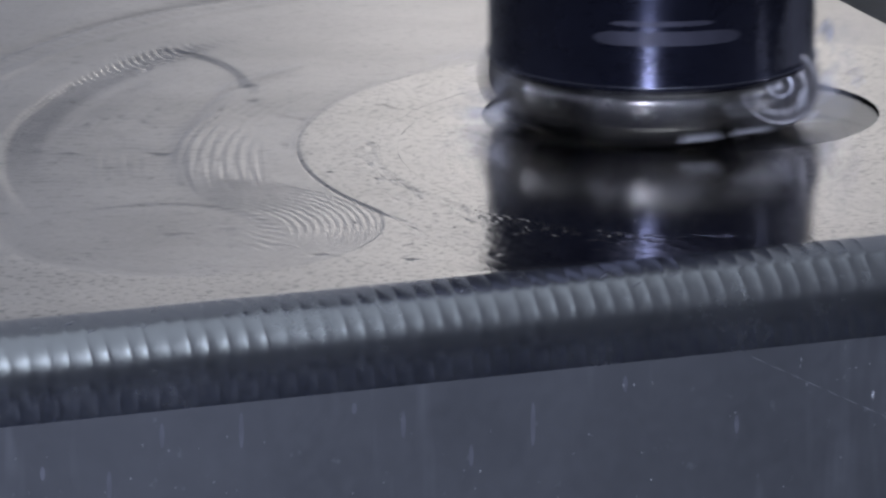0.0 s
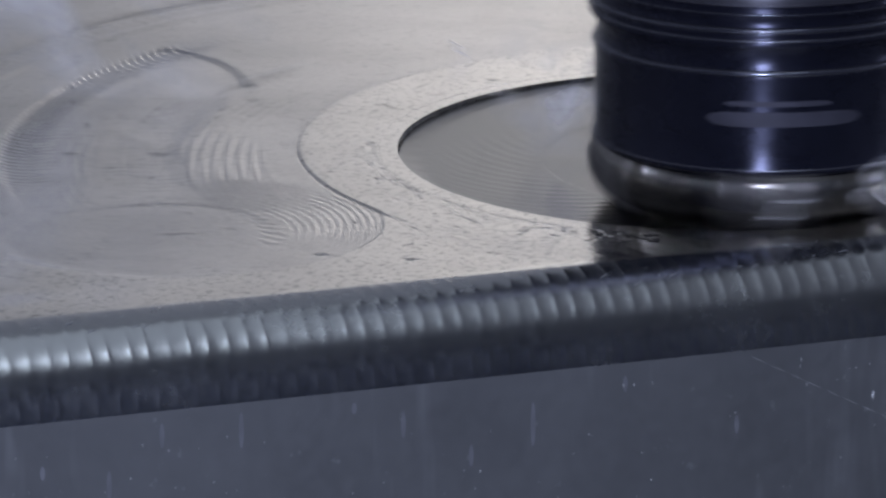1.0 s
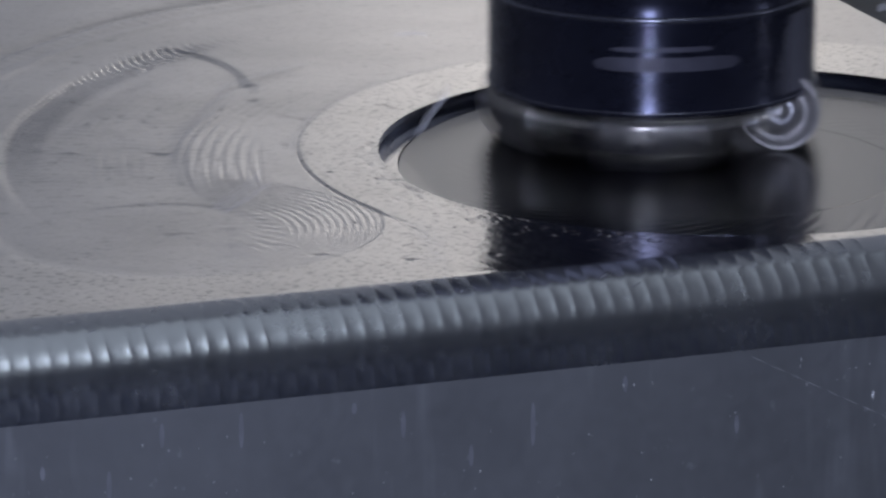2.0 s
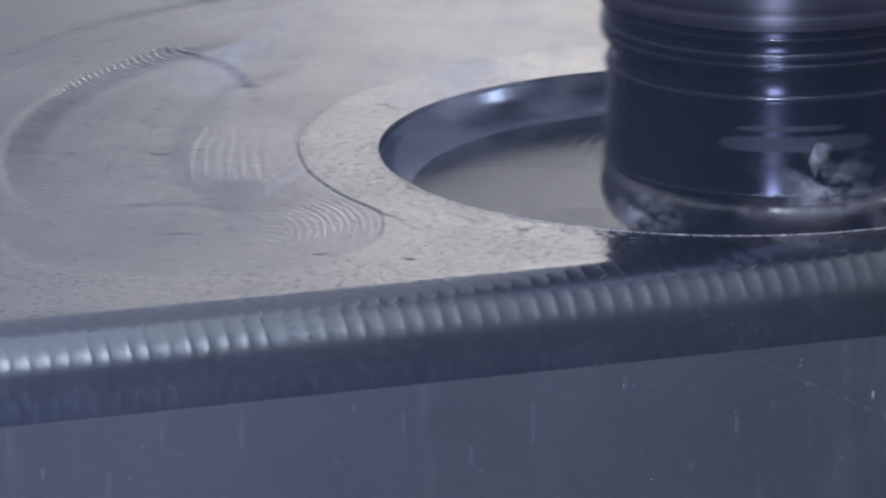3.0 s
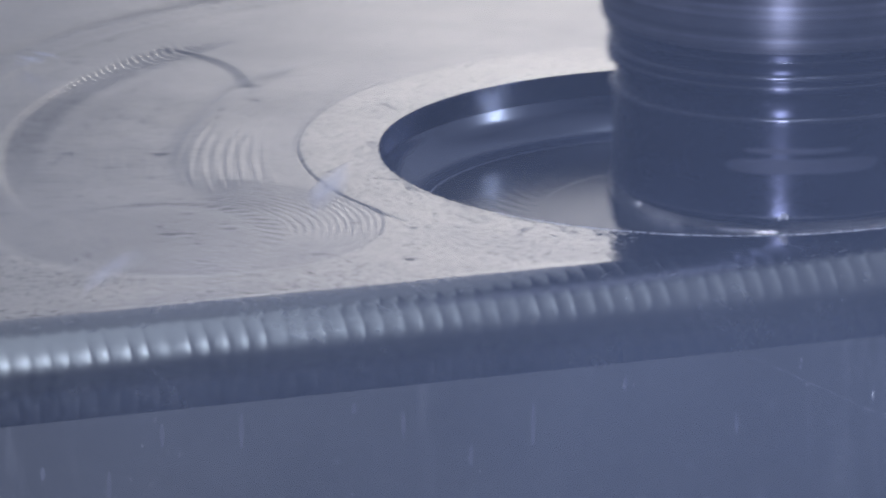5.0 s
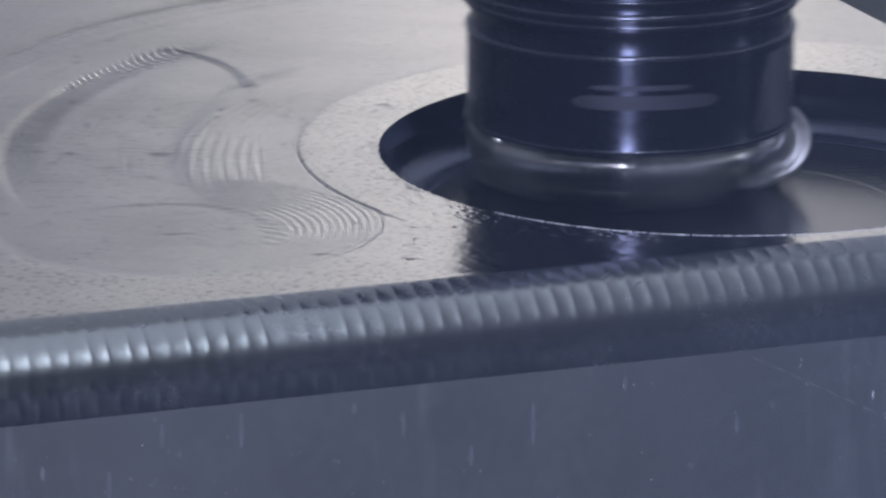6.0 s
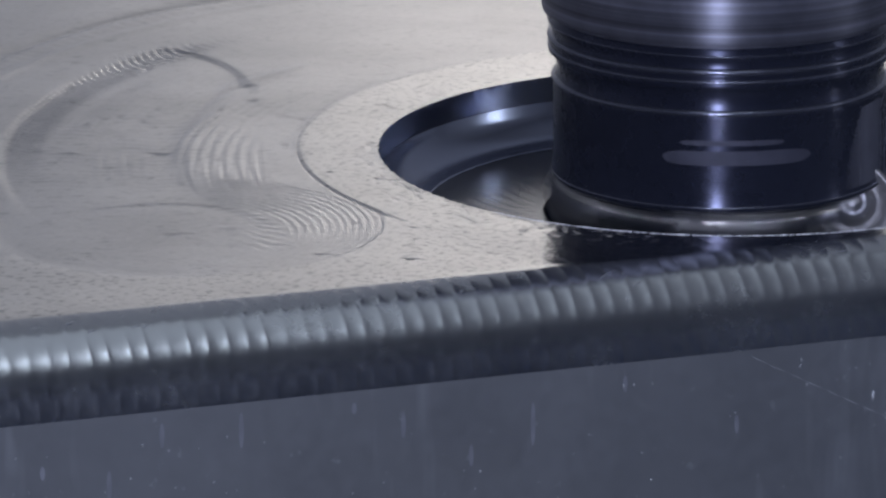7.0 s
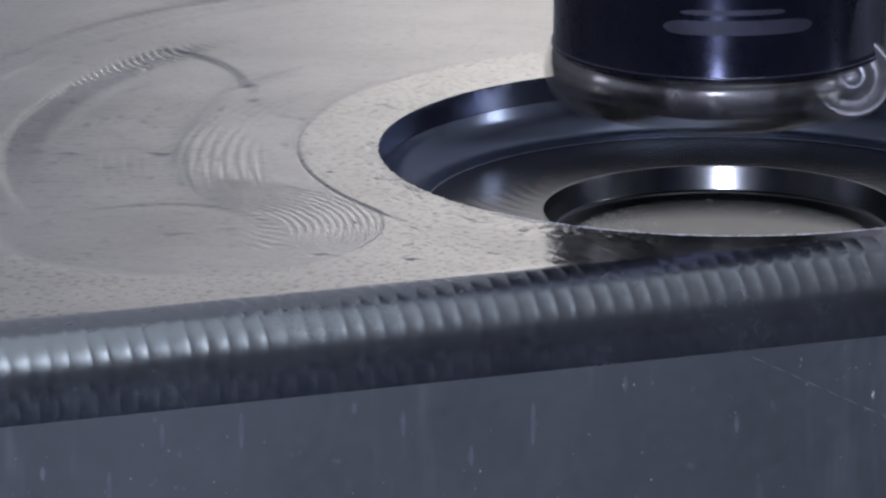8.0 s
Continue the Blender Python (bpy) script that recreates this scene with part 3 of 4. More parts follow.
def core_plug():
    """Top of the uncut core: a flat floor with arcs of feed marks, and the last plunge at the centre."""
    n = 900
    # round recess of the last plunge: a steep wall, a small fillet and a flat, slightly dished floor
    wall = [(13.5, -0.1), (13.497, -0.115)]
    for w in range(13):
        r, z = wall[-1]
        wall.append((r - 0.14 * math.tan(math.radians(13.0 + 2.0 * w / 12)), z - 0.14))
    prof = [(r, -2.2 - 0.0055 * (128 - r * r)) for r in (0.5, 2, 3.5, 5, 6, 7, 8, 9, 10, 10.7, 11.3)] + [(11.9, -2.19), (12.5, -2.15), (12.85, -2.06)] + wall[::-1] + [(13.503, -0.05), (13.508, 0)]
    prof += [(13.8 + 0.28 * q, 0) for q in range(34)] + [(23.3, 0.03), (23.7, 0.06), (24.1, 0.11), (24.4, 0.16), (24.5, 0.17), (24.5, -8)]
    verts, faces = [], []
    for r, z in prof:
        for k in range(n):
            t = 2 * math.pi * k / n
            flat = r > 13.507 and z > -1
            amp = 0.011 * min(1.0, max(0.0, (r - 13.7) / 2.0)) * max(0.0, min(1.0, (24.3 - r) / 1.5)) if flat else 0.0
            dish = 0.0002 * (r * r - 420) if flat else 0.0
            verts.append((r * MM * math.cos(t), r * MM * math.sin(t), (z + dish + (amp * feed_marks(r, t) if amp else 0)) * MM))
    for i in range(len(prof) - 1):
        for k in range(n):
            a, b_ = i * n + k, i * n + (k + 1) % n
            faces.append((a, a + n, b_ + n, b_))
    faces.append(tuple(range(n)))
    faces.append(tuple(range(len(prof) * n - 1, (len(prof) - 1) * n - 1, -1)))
    me = mesh_of("pocket_floor", verts, faces, FLOOR_DIM)
    me.materials.append(CENTRE_LIT)
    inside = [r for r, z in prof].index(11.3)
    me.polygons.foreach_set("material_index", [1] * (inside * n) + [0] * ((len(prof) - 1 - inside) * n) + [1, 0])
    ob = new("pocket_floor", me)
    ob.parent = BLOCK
    return tagged(ob, "cut pocket floor, dimmed in its colour, with a brightened centre")


def fillet_ring():
    """Curved foot of the bore's wall, left by the round inserts."""
    prof = [(22.55 + 3.4 * math.sin(q * math.pi / 38.4), 3.4 - 3.4 * math.cos(q * math.pi / 38.4)) for q in range(17)]
    return part("bore_foot", lathe([(25.96, prof[-1][1] + 0.3)] + prof[::-1] + [(22.55, -2.0), (25.96, -2.0), (25.96, prof[-1][1] + 0.3)], 300), BORE_SHADED, BLOCK, "curved foot of the bored wall")


def centre_stock():
    """Stock left at the centre until the last plunge."""
    top = [(13.48 * q / 12, 0.0002 * ((13.48 * q / 12) ** 2 - 420)) for q in range(12)]
    top += [(13.44, -0.0479), (13.48, -0.0477), (13.497, -0.0476), (13.497, -0.06)]
    return part("uncut_centre", lathe(top + [(13.497, -0.08), (13.3, -1.2), (0, -1.2)], 160), FLOOR_DIM, BLOCK, "freshly cut round centre of the pocket floor")


def skin_strips():
    """Skin of the block over the pocket, in the crescents that the cutter takes away on its first round."""
    made = []
    first = math.radians(83)
    step, n = math.radians(4), 24

    c0 = (-1.11 + 11.19 * math.cos(first), 0.06 + 11.19 * math.sin(first))

    def inside(p):
        return math.hypot(p[0] - c0[0], p[1] - c0[1]) < 12.29

    def trimmed(p):
        d = math.hypot(p[0] - c0[0], p[1] - c0[1])
        return (c0[0] + (p[0] - c0[0]) * 12.3 / d, c0[1] + (p[1] - c0[1]) * 12.3 / d) if d < 12.3 else p

    def uncut(p, k):
        return all(math.hypot(p[0] + 1.11 - 11.19 * math.cos(first + q * step), p[1] - 0.06 - 11.19 * math.sin(first + q * step)) > 12.2 for q in range(1, k + 1))

    for k in range(92):
        rows = []
        for a in (first + k * step, first + (k + 1) * step):
            row = []
            for q in range(n + 1):
                turn = math.pi * q / n
                row.append((-1.11 + 11.19 * math.cos(a) + 12.3 * math.cos(a + turn), 0.06 + 11.19 * math.sin(a) + 12.3 * math.sin(a + turn)))
            x, y = row[0]
            f = 24.54 / math.hypot(x, y)
            rows.append([(x * f, y * f)] + row)
        bm = bmesh.new()
        for q in range(n + 1):
            quad = [rows[0][q], rows[0][q + 1], rows[1][q + 1], rows[1][q]]
            mid = [sum(p[i] for p in quad) / 4 for i in (0, 1)]
            if uncut(mid, k) and not all(inside(p) for p in quad) and all(math.hypot(p[0], p[1]) < 24.6 for p in quad):
                bm.faces.new([bm.verts.new((p[0] * MM, p[1] * MM, 0)) for p in map(trimmed, quad)])
        if not bm.faces:
            bm.free()
            continue
        bmesh.ops.remove_doubles(bm, verts=bm.verts[:], dist=1e-6)
        bmesh.ops.dissolve_degenerate(bm, dist=1e-6, edges=bm.edges[:])
        bmesh.ops.recalc_face_normals(bm, faces=bm.faces[:])
        low = bmesh.ops.extrude_face_region(bm, geom=bm.faces[:])["geom"]
        for w in low:
            if isinstance(w, bmesh.types.BMVert):
                w.co.z -= 0.02 * MM
        bmesh.ops.recalc_face_normals(bm, faces=bm.faces[:])
        ob = part("uncut_skin", bm, STEEL_LAND, BLOCK, "", smooth=False)
        made.append((ob, (first + k * step - 1.8866) / 3.1749))
    return made


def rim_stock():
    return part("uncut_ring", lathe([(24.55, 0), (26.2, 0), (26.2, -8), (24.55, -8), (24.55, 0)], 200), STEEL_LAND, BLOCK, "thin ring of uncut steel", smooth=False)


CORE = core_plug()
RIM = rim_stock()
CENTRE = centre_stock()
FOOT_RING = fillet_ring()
SKIN = skin_strips()


# ---------------------------------------------------------------- the milling cutter
def cutter():
    ob = tagged(new("milling_cutter"), "blackened steel indexable milling cutter with round inserts and grooved shank", "milling cutter")
    R0 = 12.55
    part("shank", lathe([(0, 90), (13.45, 90), (13.45, 21.5), (13.5, 20.5), (13.5, 17.9), (13.4, 17.55), (12.9, 17.25), (0, 17.2)], 128), COLLAR, ob, "grey turned shank collar")
    prof = [(0, 17.3), (12.75, 17.3), (12.75, 17.0), (13.0, 16.75), (13.0, 16.55), (12.72, 16.3), (12.68, 15.95), (12.72, 15.8), (12.90, 15.25), (12.94, 15.1), (12.84, 14.98), (12.86, 14.9), (12.98, 14.5), (12.96, 14.35), (12.7, 14.1),
            (12.38, 13.8), (12.34, 12.95), (12.38, 12.8), (12.58, 12.15), (12.62, 12.0), (12.60, 11.8), (R0, 11.5), (R0, 9.5), (R0, 7.0), (R0, 5.5), (12.68, 5.15), (12.72, 4.95), (12.5, 4.75),
            (11.6, 4.4), (9.8, 4.0), (8.6, 3.0), (8.2, 1.2), (7.8, 0.9), (0, 0.9)]
    part("cutter_body", lathe(prof, 128), BLACK, ob)
    for rad, z, thick in ((12.74, 15.45, 0.32), (12.86, 14.72, 0.18), (12.95, 16.7, 0.10), (12.42, 12.25, 0.33), (12.60, 5.12, 0.13)):
        ring = [(rad - thick, z + thick * 0.9)] + [(rad - thick + 2 * thick * math.sin(q * math.pi / 8), z + thick * math.cos(q * math.pi / 8)) for q in range(1, 8)] + [(rad - thick, z - thick * 0.9)]
        part("groove_lip", lathe(ring, 160), LIP, ob, "polished groove lip")
    for z0, z1, a0, a1 in ((9.45, 8.35, -112, -60), (10.25, 9.85, -106, -70)):
        bm = bmesh.new()
        n = 40
        for q in range(n):
            edge = []
            for w in (q, q + 1):
                f = w / n
                half = (z0 - z1) / 2 * math.sqrt(max(0.02, 1 - abs(2 * f - 1) ** 8))
                t = math.radians(a0 + (a1 - a0) * f)
                for z in ((z0 + z1) / 2 + half, (z0 + z1) / 2 - half):
                    edge.append(bm.verts.new(((R0 + 0.015) * MM * math.cos(t), (R0 + 0.015) * MM * math.sin(t), z * MM)))
            bm.faces.new((edge[0], edge[1], edge[3], edge[2]))
        bmesh.ops.remove_doubles(bm, verts=bm.verts[:], dist=1e-7)
        part("worn_mark", bm, BRUSH, ob, "pale worn mark on the body")
    # pale patch above the insert, painted for light through the blurred gullet
    bm = bmesh.new()
    n = 16
    grid = []
    for q in range(n + 1):
        f = q / n
        z = 5.3 + 6.4 * f
        mid, half = -30 + 5 * f, 15 * (1 - 0.35 * f * f)
        grid.append([bm.verts.new(((R0 + 0.014 - 0.010 * abs(w - 5) / 5) * MM * math.cos(math.radians(mid + half * (w - 5) / 5)), (R0 + 0.014 - 0.010 * abs(w - 5) / 5) * MM * math.sin(math.radians(mid + half * (w - 5) / 5)), z * MM)) for w in range(11)])
    for p, q in zip(grid, grid[1:]):
        for w in range(10):
            bm.faces.new((p[w], p[w + 1], q[w + 1], q[w]))
    part("gullet", bm, GULLET, ob, "pale patch for the blurred gullet above the insert")
    head = part("cutting_head", lathe([(0, 4.3), (9.3, 4.3), (8.4, 3.0), (8.1, 0.9), (7.6, 0.7), (0, 0.7)], 64), BLACK, ob, "dark spinning head")
    part("seat", seat(), SEAT, head)
    seat_mesh = head.children[0].data
    for k in range(1, COUNT):
        q = new("seat", seat_mesh)
        q.parent = head
        q.matrix_local = pose(0, 0, 0, 0, 0, 360 / COUNT * k)
    for k in range(COUNT):
        a = 2 * math.pi * k / COUNT
        i = new("insert", insert_mesh())
        i.parent = head
        i.matrix_local = pose(10.3 * MM * math.cos(a), 10.3 * MM * math.sin(a), 3.1 * MM, 90, 0, math.degrees(a))
        tagged(i, "round coated insert with bright screw")
    i = new("insert", insert_mesh())
    i.parent = ob
    tagged(i, "round coated insert with bright screw")
    return ob, head, i


COUNT = 5


def seat():
    """Round-edged lobe that backs an insert, trailing it round the head."""
    section = [(8.0, 4.8), (12.3, 4.85), (12.72, 4.55), (12.92, 4.15), (12.98, 3.7), (12.96, 3.2), (12.88, 2.6), (12.65, 1.95), (12.25, 1.4), (11.7, 0.9), (11.0, 0.55), (10.3, 0.42), (8.2, 0.42)]
    bm = bmesh.new()
    rows = []
    for q in range(13):
        t = math.radians(6 + q * 3)
        f = q / 12
        rows.append([bm.verts.new(((r - 0.25 * f * (r > 9)) * MM * math.cos(t), (r - 0.25 * f * (r > 9)) * MM * math.sin(t), z * MM)) for r, z in section])
    n = len(section)
    for p, q in zip(rows, rows[1:]):
        for w in range(n):
            bm.faces.new((p[w], p[(w + 1) % n], q[(w + 1) % n], q[w]))
    bm.faces.new(rows[0])
    bm.faces.new(rows[-1][::-1])
    bmesh.ops.recalc_face_normals(bm, faces=bm.faces[:])
    return bm


INSERT = []


def insert_mesh():
    if not INSERT:
        bm = lathe([(0, 0.9), (1.45, 0.9), (1.6, 0.7), (2.0, 0.68), (2.55, 0.85), (2.9, 1.05), (3.1, 1.0), (3.0, -0.2), (2.7, -1.2), (0, -1.2)], 40)
        for f in bm.faces:
            f.material_index = 0
        screw = lathe([(0, 0.95), (0.45, 0.95), (0.55, 1.15), (1.1, 1.15), (1.3, 0.95), (1.3, 0.6), (0, 0.6)], 24)
        me = bpy.data.meshes.new("insert_screw")
        screw.to_mesh(me)
        screw.free()
        bm.from_mesh(me)
        bm.faces.ensure_lookup_table()
        for f in bm.faces[-24 * 6:]:
            f.material_index = 1
        me = bpy.data.meshes.new("insert")
        bm.to_mesh(me)
        bm.free()
        me.materials.append(CARBIDE)
        me.materials.append(BRIGHT)
        me.polygons.foreach_set("use_smooth", [True] * len(me.polygons))
        INSERT.append(me)
    return INSERT[0]


CUTTER, HEAD, FACING = cutter()


# ---------------------------------------------------------------- flying chips and coolant mist
def chip_mesh(kind, seed):
    """A curled ribbon of swarf about 1 mm across, scaled by its object."""
    rng = random.Random(seed)
    bm = bmesh.new()
    n = 16
    turns = (0.55, 1.3, 0.25, 2.0)[kind]
    wide = (0.55, 0.30, 0.75, 0.22)[kind]
    prev = None
    for k in range(n + 1):
        f = k / n
        a = turns * 2 * math.pi * f
        rad = (0.55, 0.42, 1.4, 0.30)[kind] * (1 - 0.35 * f)
        w = wide * math.sin(math.pi * min(1, max(0.0, 0.08 + 0.84 * f))) * rng.uniform(0.8, 1.15)
        c = Vector((rad * math.cos(a), rad * math.sin(a), (f - 0.5) * (0.5, 1.5, 0.5, 2.6)[kind]))
        out = Vector((math.cos(a), math.sin(a), 0)) * 0.05
        e = Vector((0.12 * math.sin(a * 3), 0, w / 2))
        ring = [bm.verts.new((c + q) * MM) for q in (e + out, e - out, -e - out, -e + out)]
        if prev:
            for z in range(4):
                bm.faces.new((prev[z], prev[(z + 1) % 4], ring[(z + 1) % 4], ring[z]))
        else:
            bm.faces.new(ring)
        prev = ring
    bm.faces.new(prev[::-1])
    me = bpy.data.meshes.new("chip")
    bm.to_mesh(me)
    bm.free()
    me.materials.append(CHIP)
    me.polygons.foreach_set("use_smooth", [True] * len(me.polygons))
    return me


CHIP_MESHES = [chip_mesh(k % 4, k) for k in range(8)]


def mist_material(name, density, colour, lo, hi, cut):
    """Thin coolant mist: mostly clear, scattering a little light, fading out to its edge."""
    m = bpy.data.materials.new(name)
    m.use_nodes = True
    nt = m.node_tree
    nt.nodes.clear()
    out = nt.nodes.new("ShaderNodeOutputMaterial")
    mix = nt.nodes.new("ShaderNodeMixShader")
    clear = nt.nodes.new("ShaderNodeBsdfTransparent")
    glow = nt.nodes.new("ShaderNodeBsdfDiffuse")
    glow.inputs["Color"].default_value = (*colour, 1)
    co = nt.nodes.new("ShaderNodeTexCoord")
    fall = nt.nodes.new("ShaderNodeTexGradient")
    fall.gradient_type = "QUADRATIC_SPHERE"
    nt.links.new(co.outputs["Object"], fall.inputs["Vector"])
    puff = add(nt, "ShaderNodeTexNoise", Scale=2.6, Detail=4.0, Roughness=0.55)
    nt.links.new(co.outputs["Object"], puff.inputs["Vector"])
    rng = nt.nodes.new("ShaderNodeMapRange")
    rng.inputs["From Min"].default_value, rng.inputs["From Max"].default_value = cut
    rng.inputs["To Min"].default_value, rng.inputs["To Max"].default_value = lo, hi
    nt.links.new(puff.outputs[0], rng.inputs["Value"])
    mul = nt.nodes.new("ShaderNodeMath")
    mul.operation = "MULTIPLY"
    nt.links.new(fall.outputs["Fac"], mul.inputs[0])
    nt.links.new(rng.outputs[0], mul.inputs[1])
    thin = nt.nodes.new("ShaderNodeMath")
    thin.operation = "MULTIPLY"
    thin.inputs[1].default_value = density
    nt.links.new(mul.outputs[0], thin.inputs[0])
    nt.links.new(thin.outputs[0], mix.inputs[0])
    nt.links.new(clear.outputs[0], mix.inputs[1])
    nt.links.new(glow.outputs[0], mix.inputs[2])
    nt.links.new(mix.outputs[0], out.inputs["Surface"])
    return m


MIST = mist_material("coolant_mist", 0.125, (0.50, 0.62, 0.92), 0.65, 1.2, (0.3, 0.75))
WISP = mist_material("pale_wisp", 1.0, (0.84, 0.84, 0.92), 0.0, 1.0, (0.44, 0.74))


def mist_puff(scale, seed, material=None):
    """A billowing veil, one unit in radius, scaled up by its object."""
    bm = bmesh.new()
    n = 20
    grid = {}
    for i in range(n + 1):
        for k in range(n + 1):
            x, z = 2 * i / n - 1, 2 * k / n - 1
            grid[i, k] = bm.verts.new((x, 0.12 * noise.noise((x * 1.5, z * 1.5, seed)), z))
    for i in range(n):
        for k in range(n):
            if math.hypot((2 * i + 1) / n - 1, (2 * k + 1) / n - 1) < 0.86:
                bm.faces.new((grid[i, k], grid[i + 1, k], grid[i + 1, k + 1], grid[i, k + 1]))
    bmesh.ops.delete(bm, geom=[w for w in bm.verts if not w.link_faces], context="VERTS")
    ob = part("mist", bm, material or MIST, None, "thin bluish veil of drifting coolant mist and smeared chips")
    ob.scale = (scale, scale * 0.5, scale * 0.7)
    return tagged(ob, category="mist", group="coolant mist", kind="stuff")


PUFFS = [mist_puff(0.125, 1.0), mist_puff(0.115, 4.0)]
WISPS = [mist_puff(0.012 + 0.006 * (k % 4), 11.0 + 3 * k, WISP) for k in range(9)]
SPRAY = [mist_puff(0.0024 + 0.0008 * (k % 3), 130.0 + 3 * k, WISP) for k in range(13)]
# soft wisps added to stand in for chips smeared round the cutter
RIDING = [mist_puff(0.0042 + 0.0012 * (k % 3), 60.0 + 3 * k, WISP) for k in range(18)]


# ---------------------------------------------------------------- movements
def depth_at(t):
    """Height of the cutter's tip: a helix down, a last round at depth, then the lift."""
    if t < 7.2:
        s = min(1.0, max(0.0, (t - 6.6) / 0.25))
        return -0.1355 - 0.9527 * min(t, 4.8638) - 2.05 * s * s * (3 - 2 * s)
    s = min(1.0, max(0.0, (t - 7.22) / 0.17))
    return -6.82 + 9.85 * s * s * (3 - 2 * s)


# small departures of the real path from the helix: seconds, dx, dy
DRIFT = [(0, -0.5, 0.1), (0.2, 0.08, 0.0), (0.5, 0.07, 0.5), (1.0, -0.16, -0.1), (1.2, -0.3, -0.2), (1.5, 0.4, -0.6), (1.8, 0.3, 0), (2.4, 0, 0), (2.8, 0.2, 0.3),
         (3.0, 0.05, 0), (3.5, 0.22, -0.4), (4.0, 0.2, -0.3), (4.5, 0.17, 0.3), (4.7, -0.2, 0.3), (5.3, 0, 0), (5.8, -0.2, 0), (6.0, -0.1, -0.3), (6.5, 0.05, 0.3), (8.0, 0, 0.3)]


def axis_at(t):
    a = 1.8866 + 3.1749 * min(t, 6.82)
    x, y = -1.11 + 11.19 * math.cos(a), 0.06 + 11.19 * math.sin(a)
    if t > 6.6:
        s = min(1.0, (t - 6.6) / 0.25)
        s = s * s * (3 - 2 * s)
        x, y = x * (1 - s) + s * (-0.26), y * (1 - s) + s * 0.45
    for p, q in zip(DRIFT, DRIFT[1:]):
        if p[0] <= t <= q[0]:
            f = (t - p[0]) / (q[0] - p[0])
            x += p[1] * (1 - f) + q[1] * f
            y += p[2] * (1 - f) + q[2] * f
            break
    return x, y, depth_at(t)


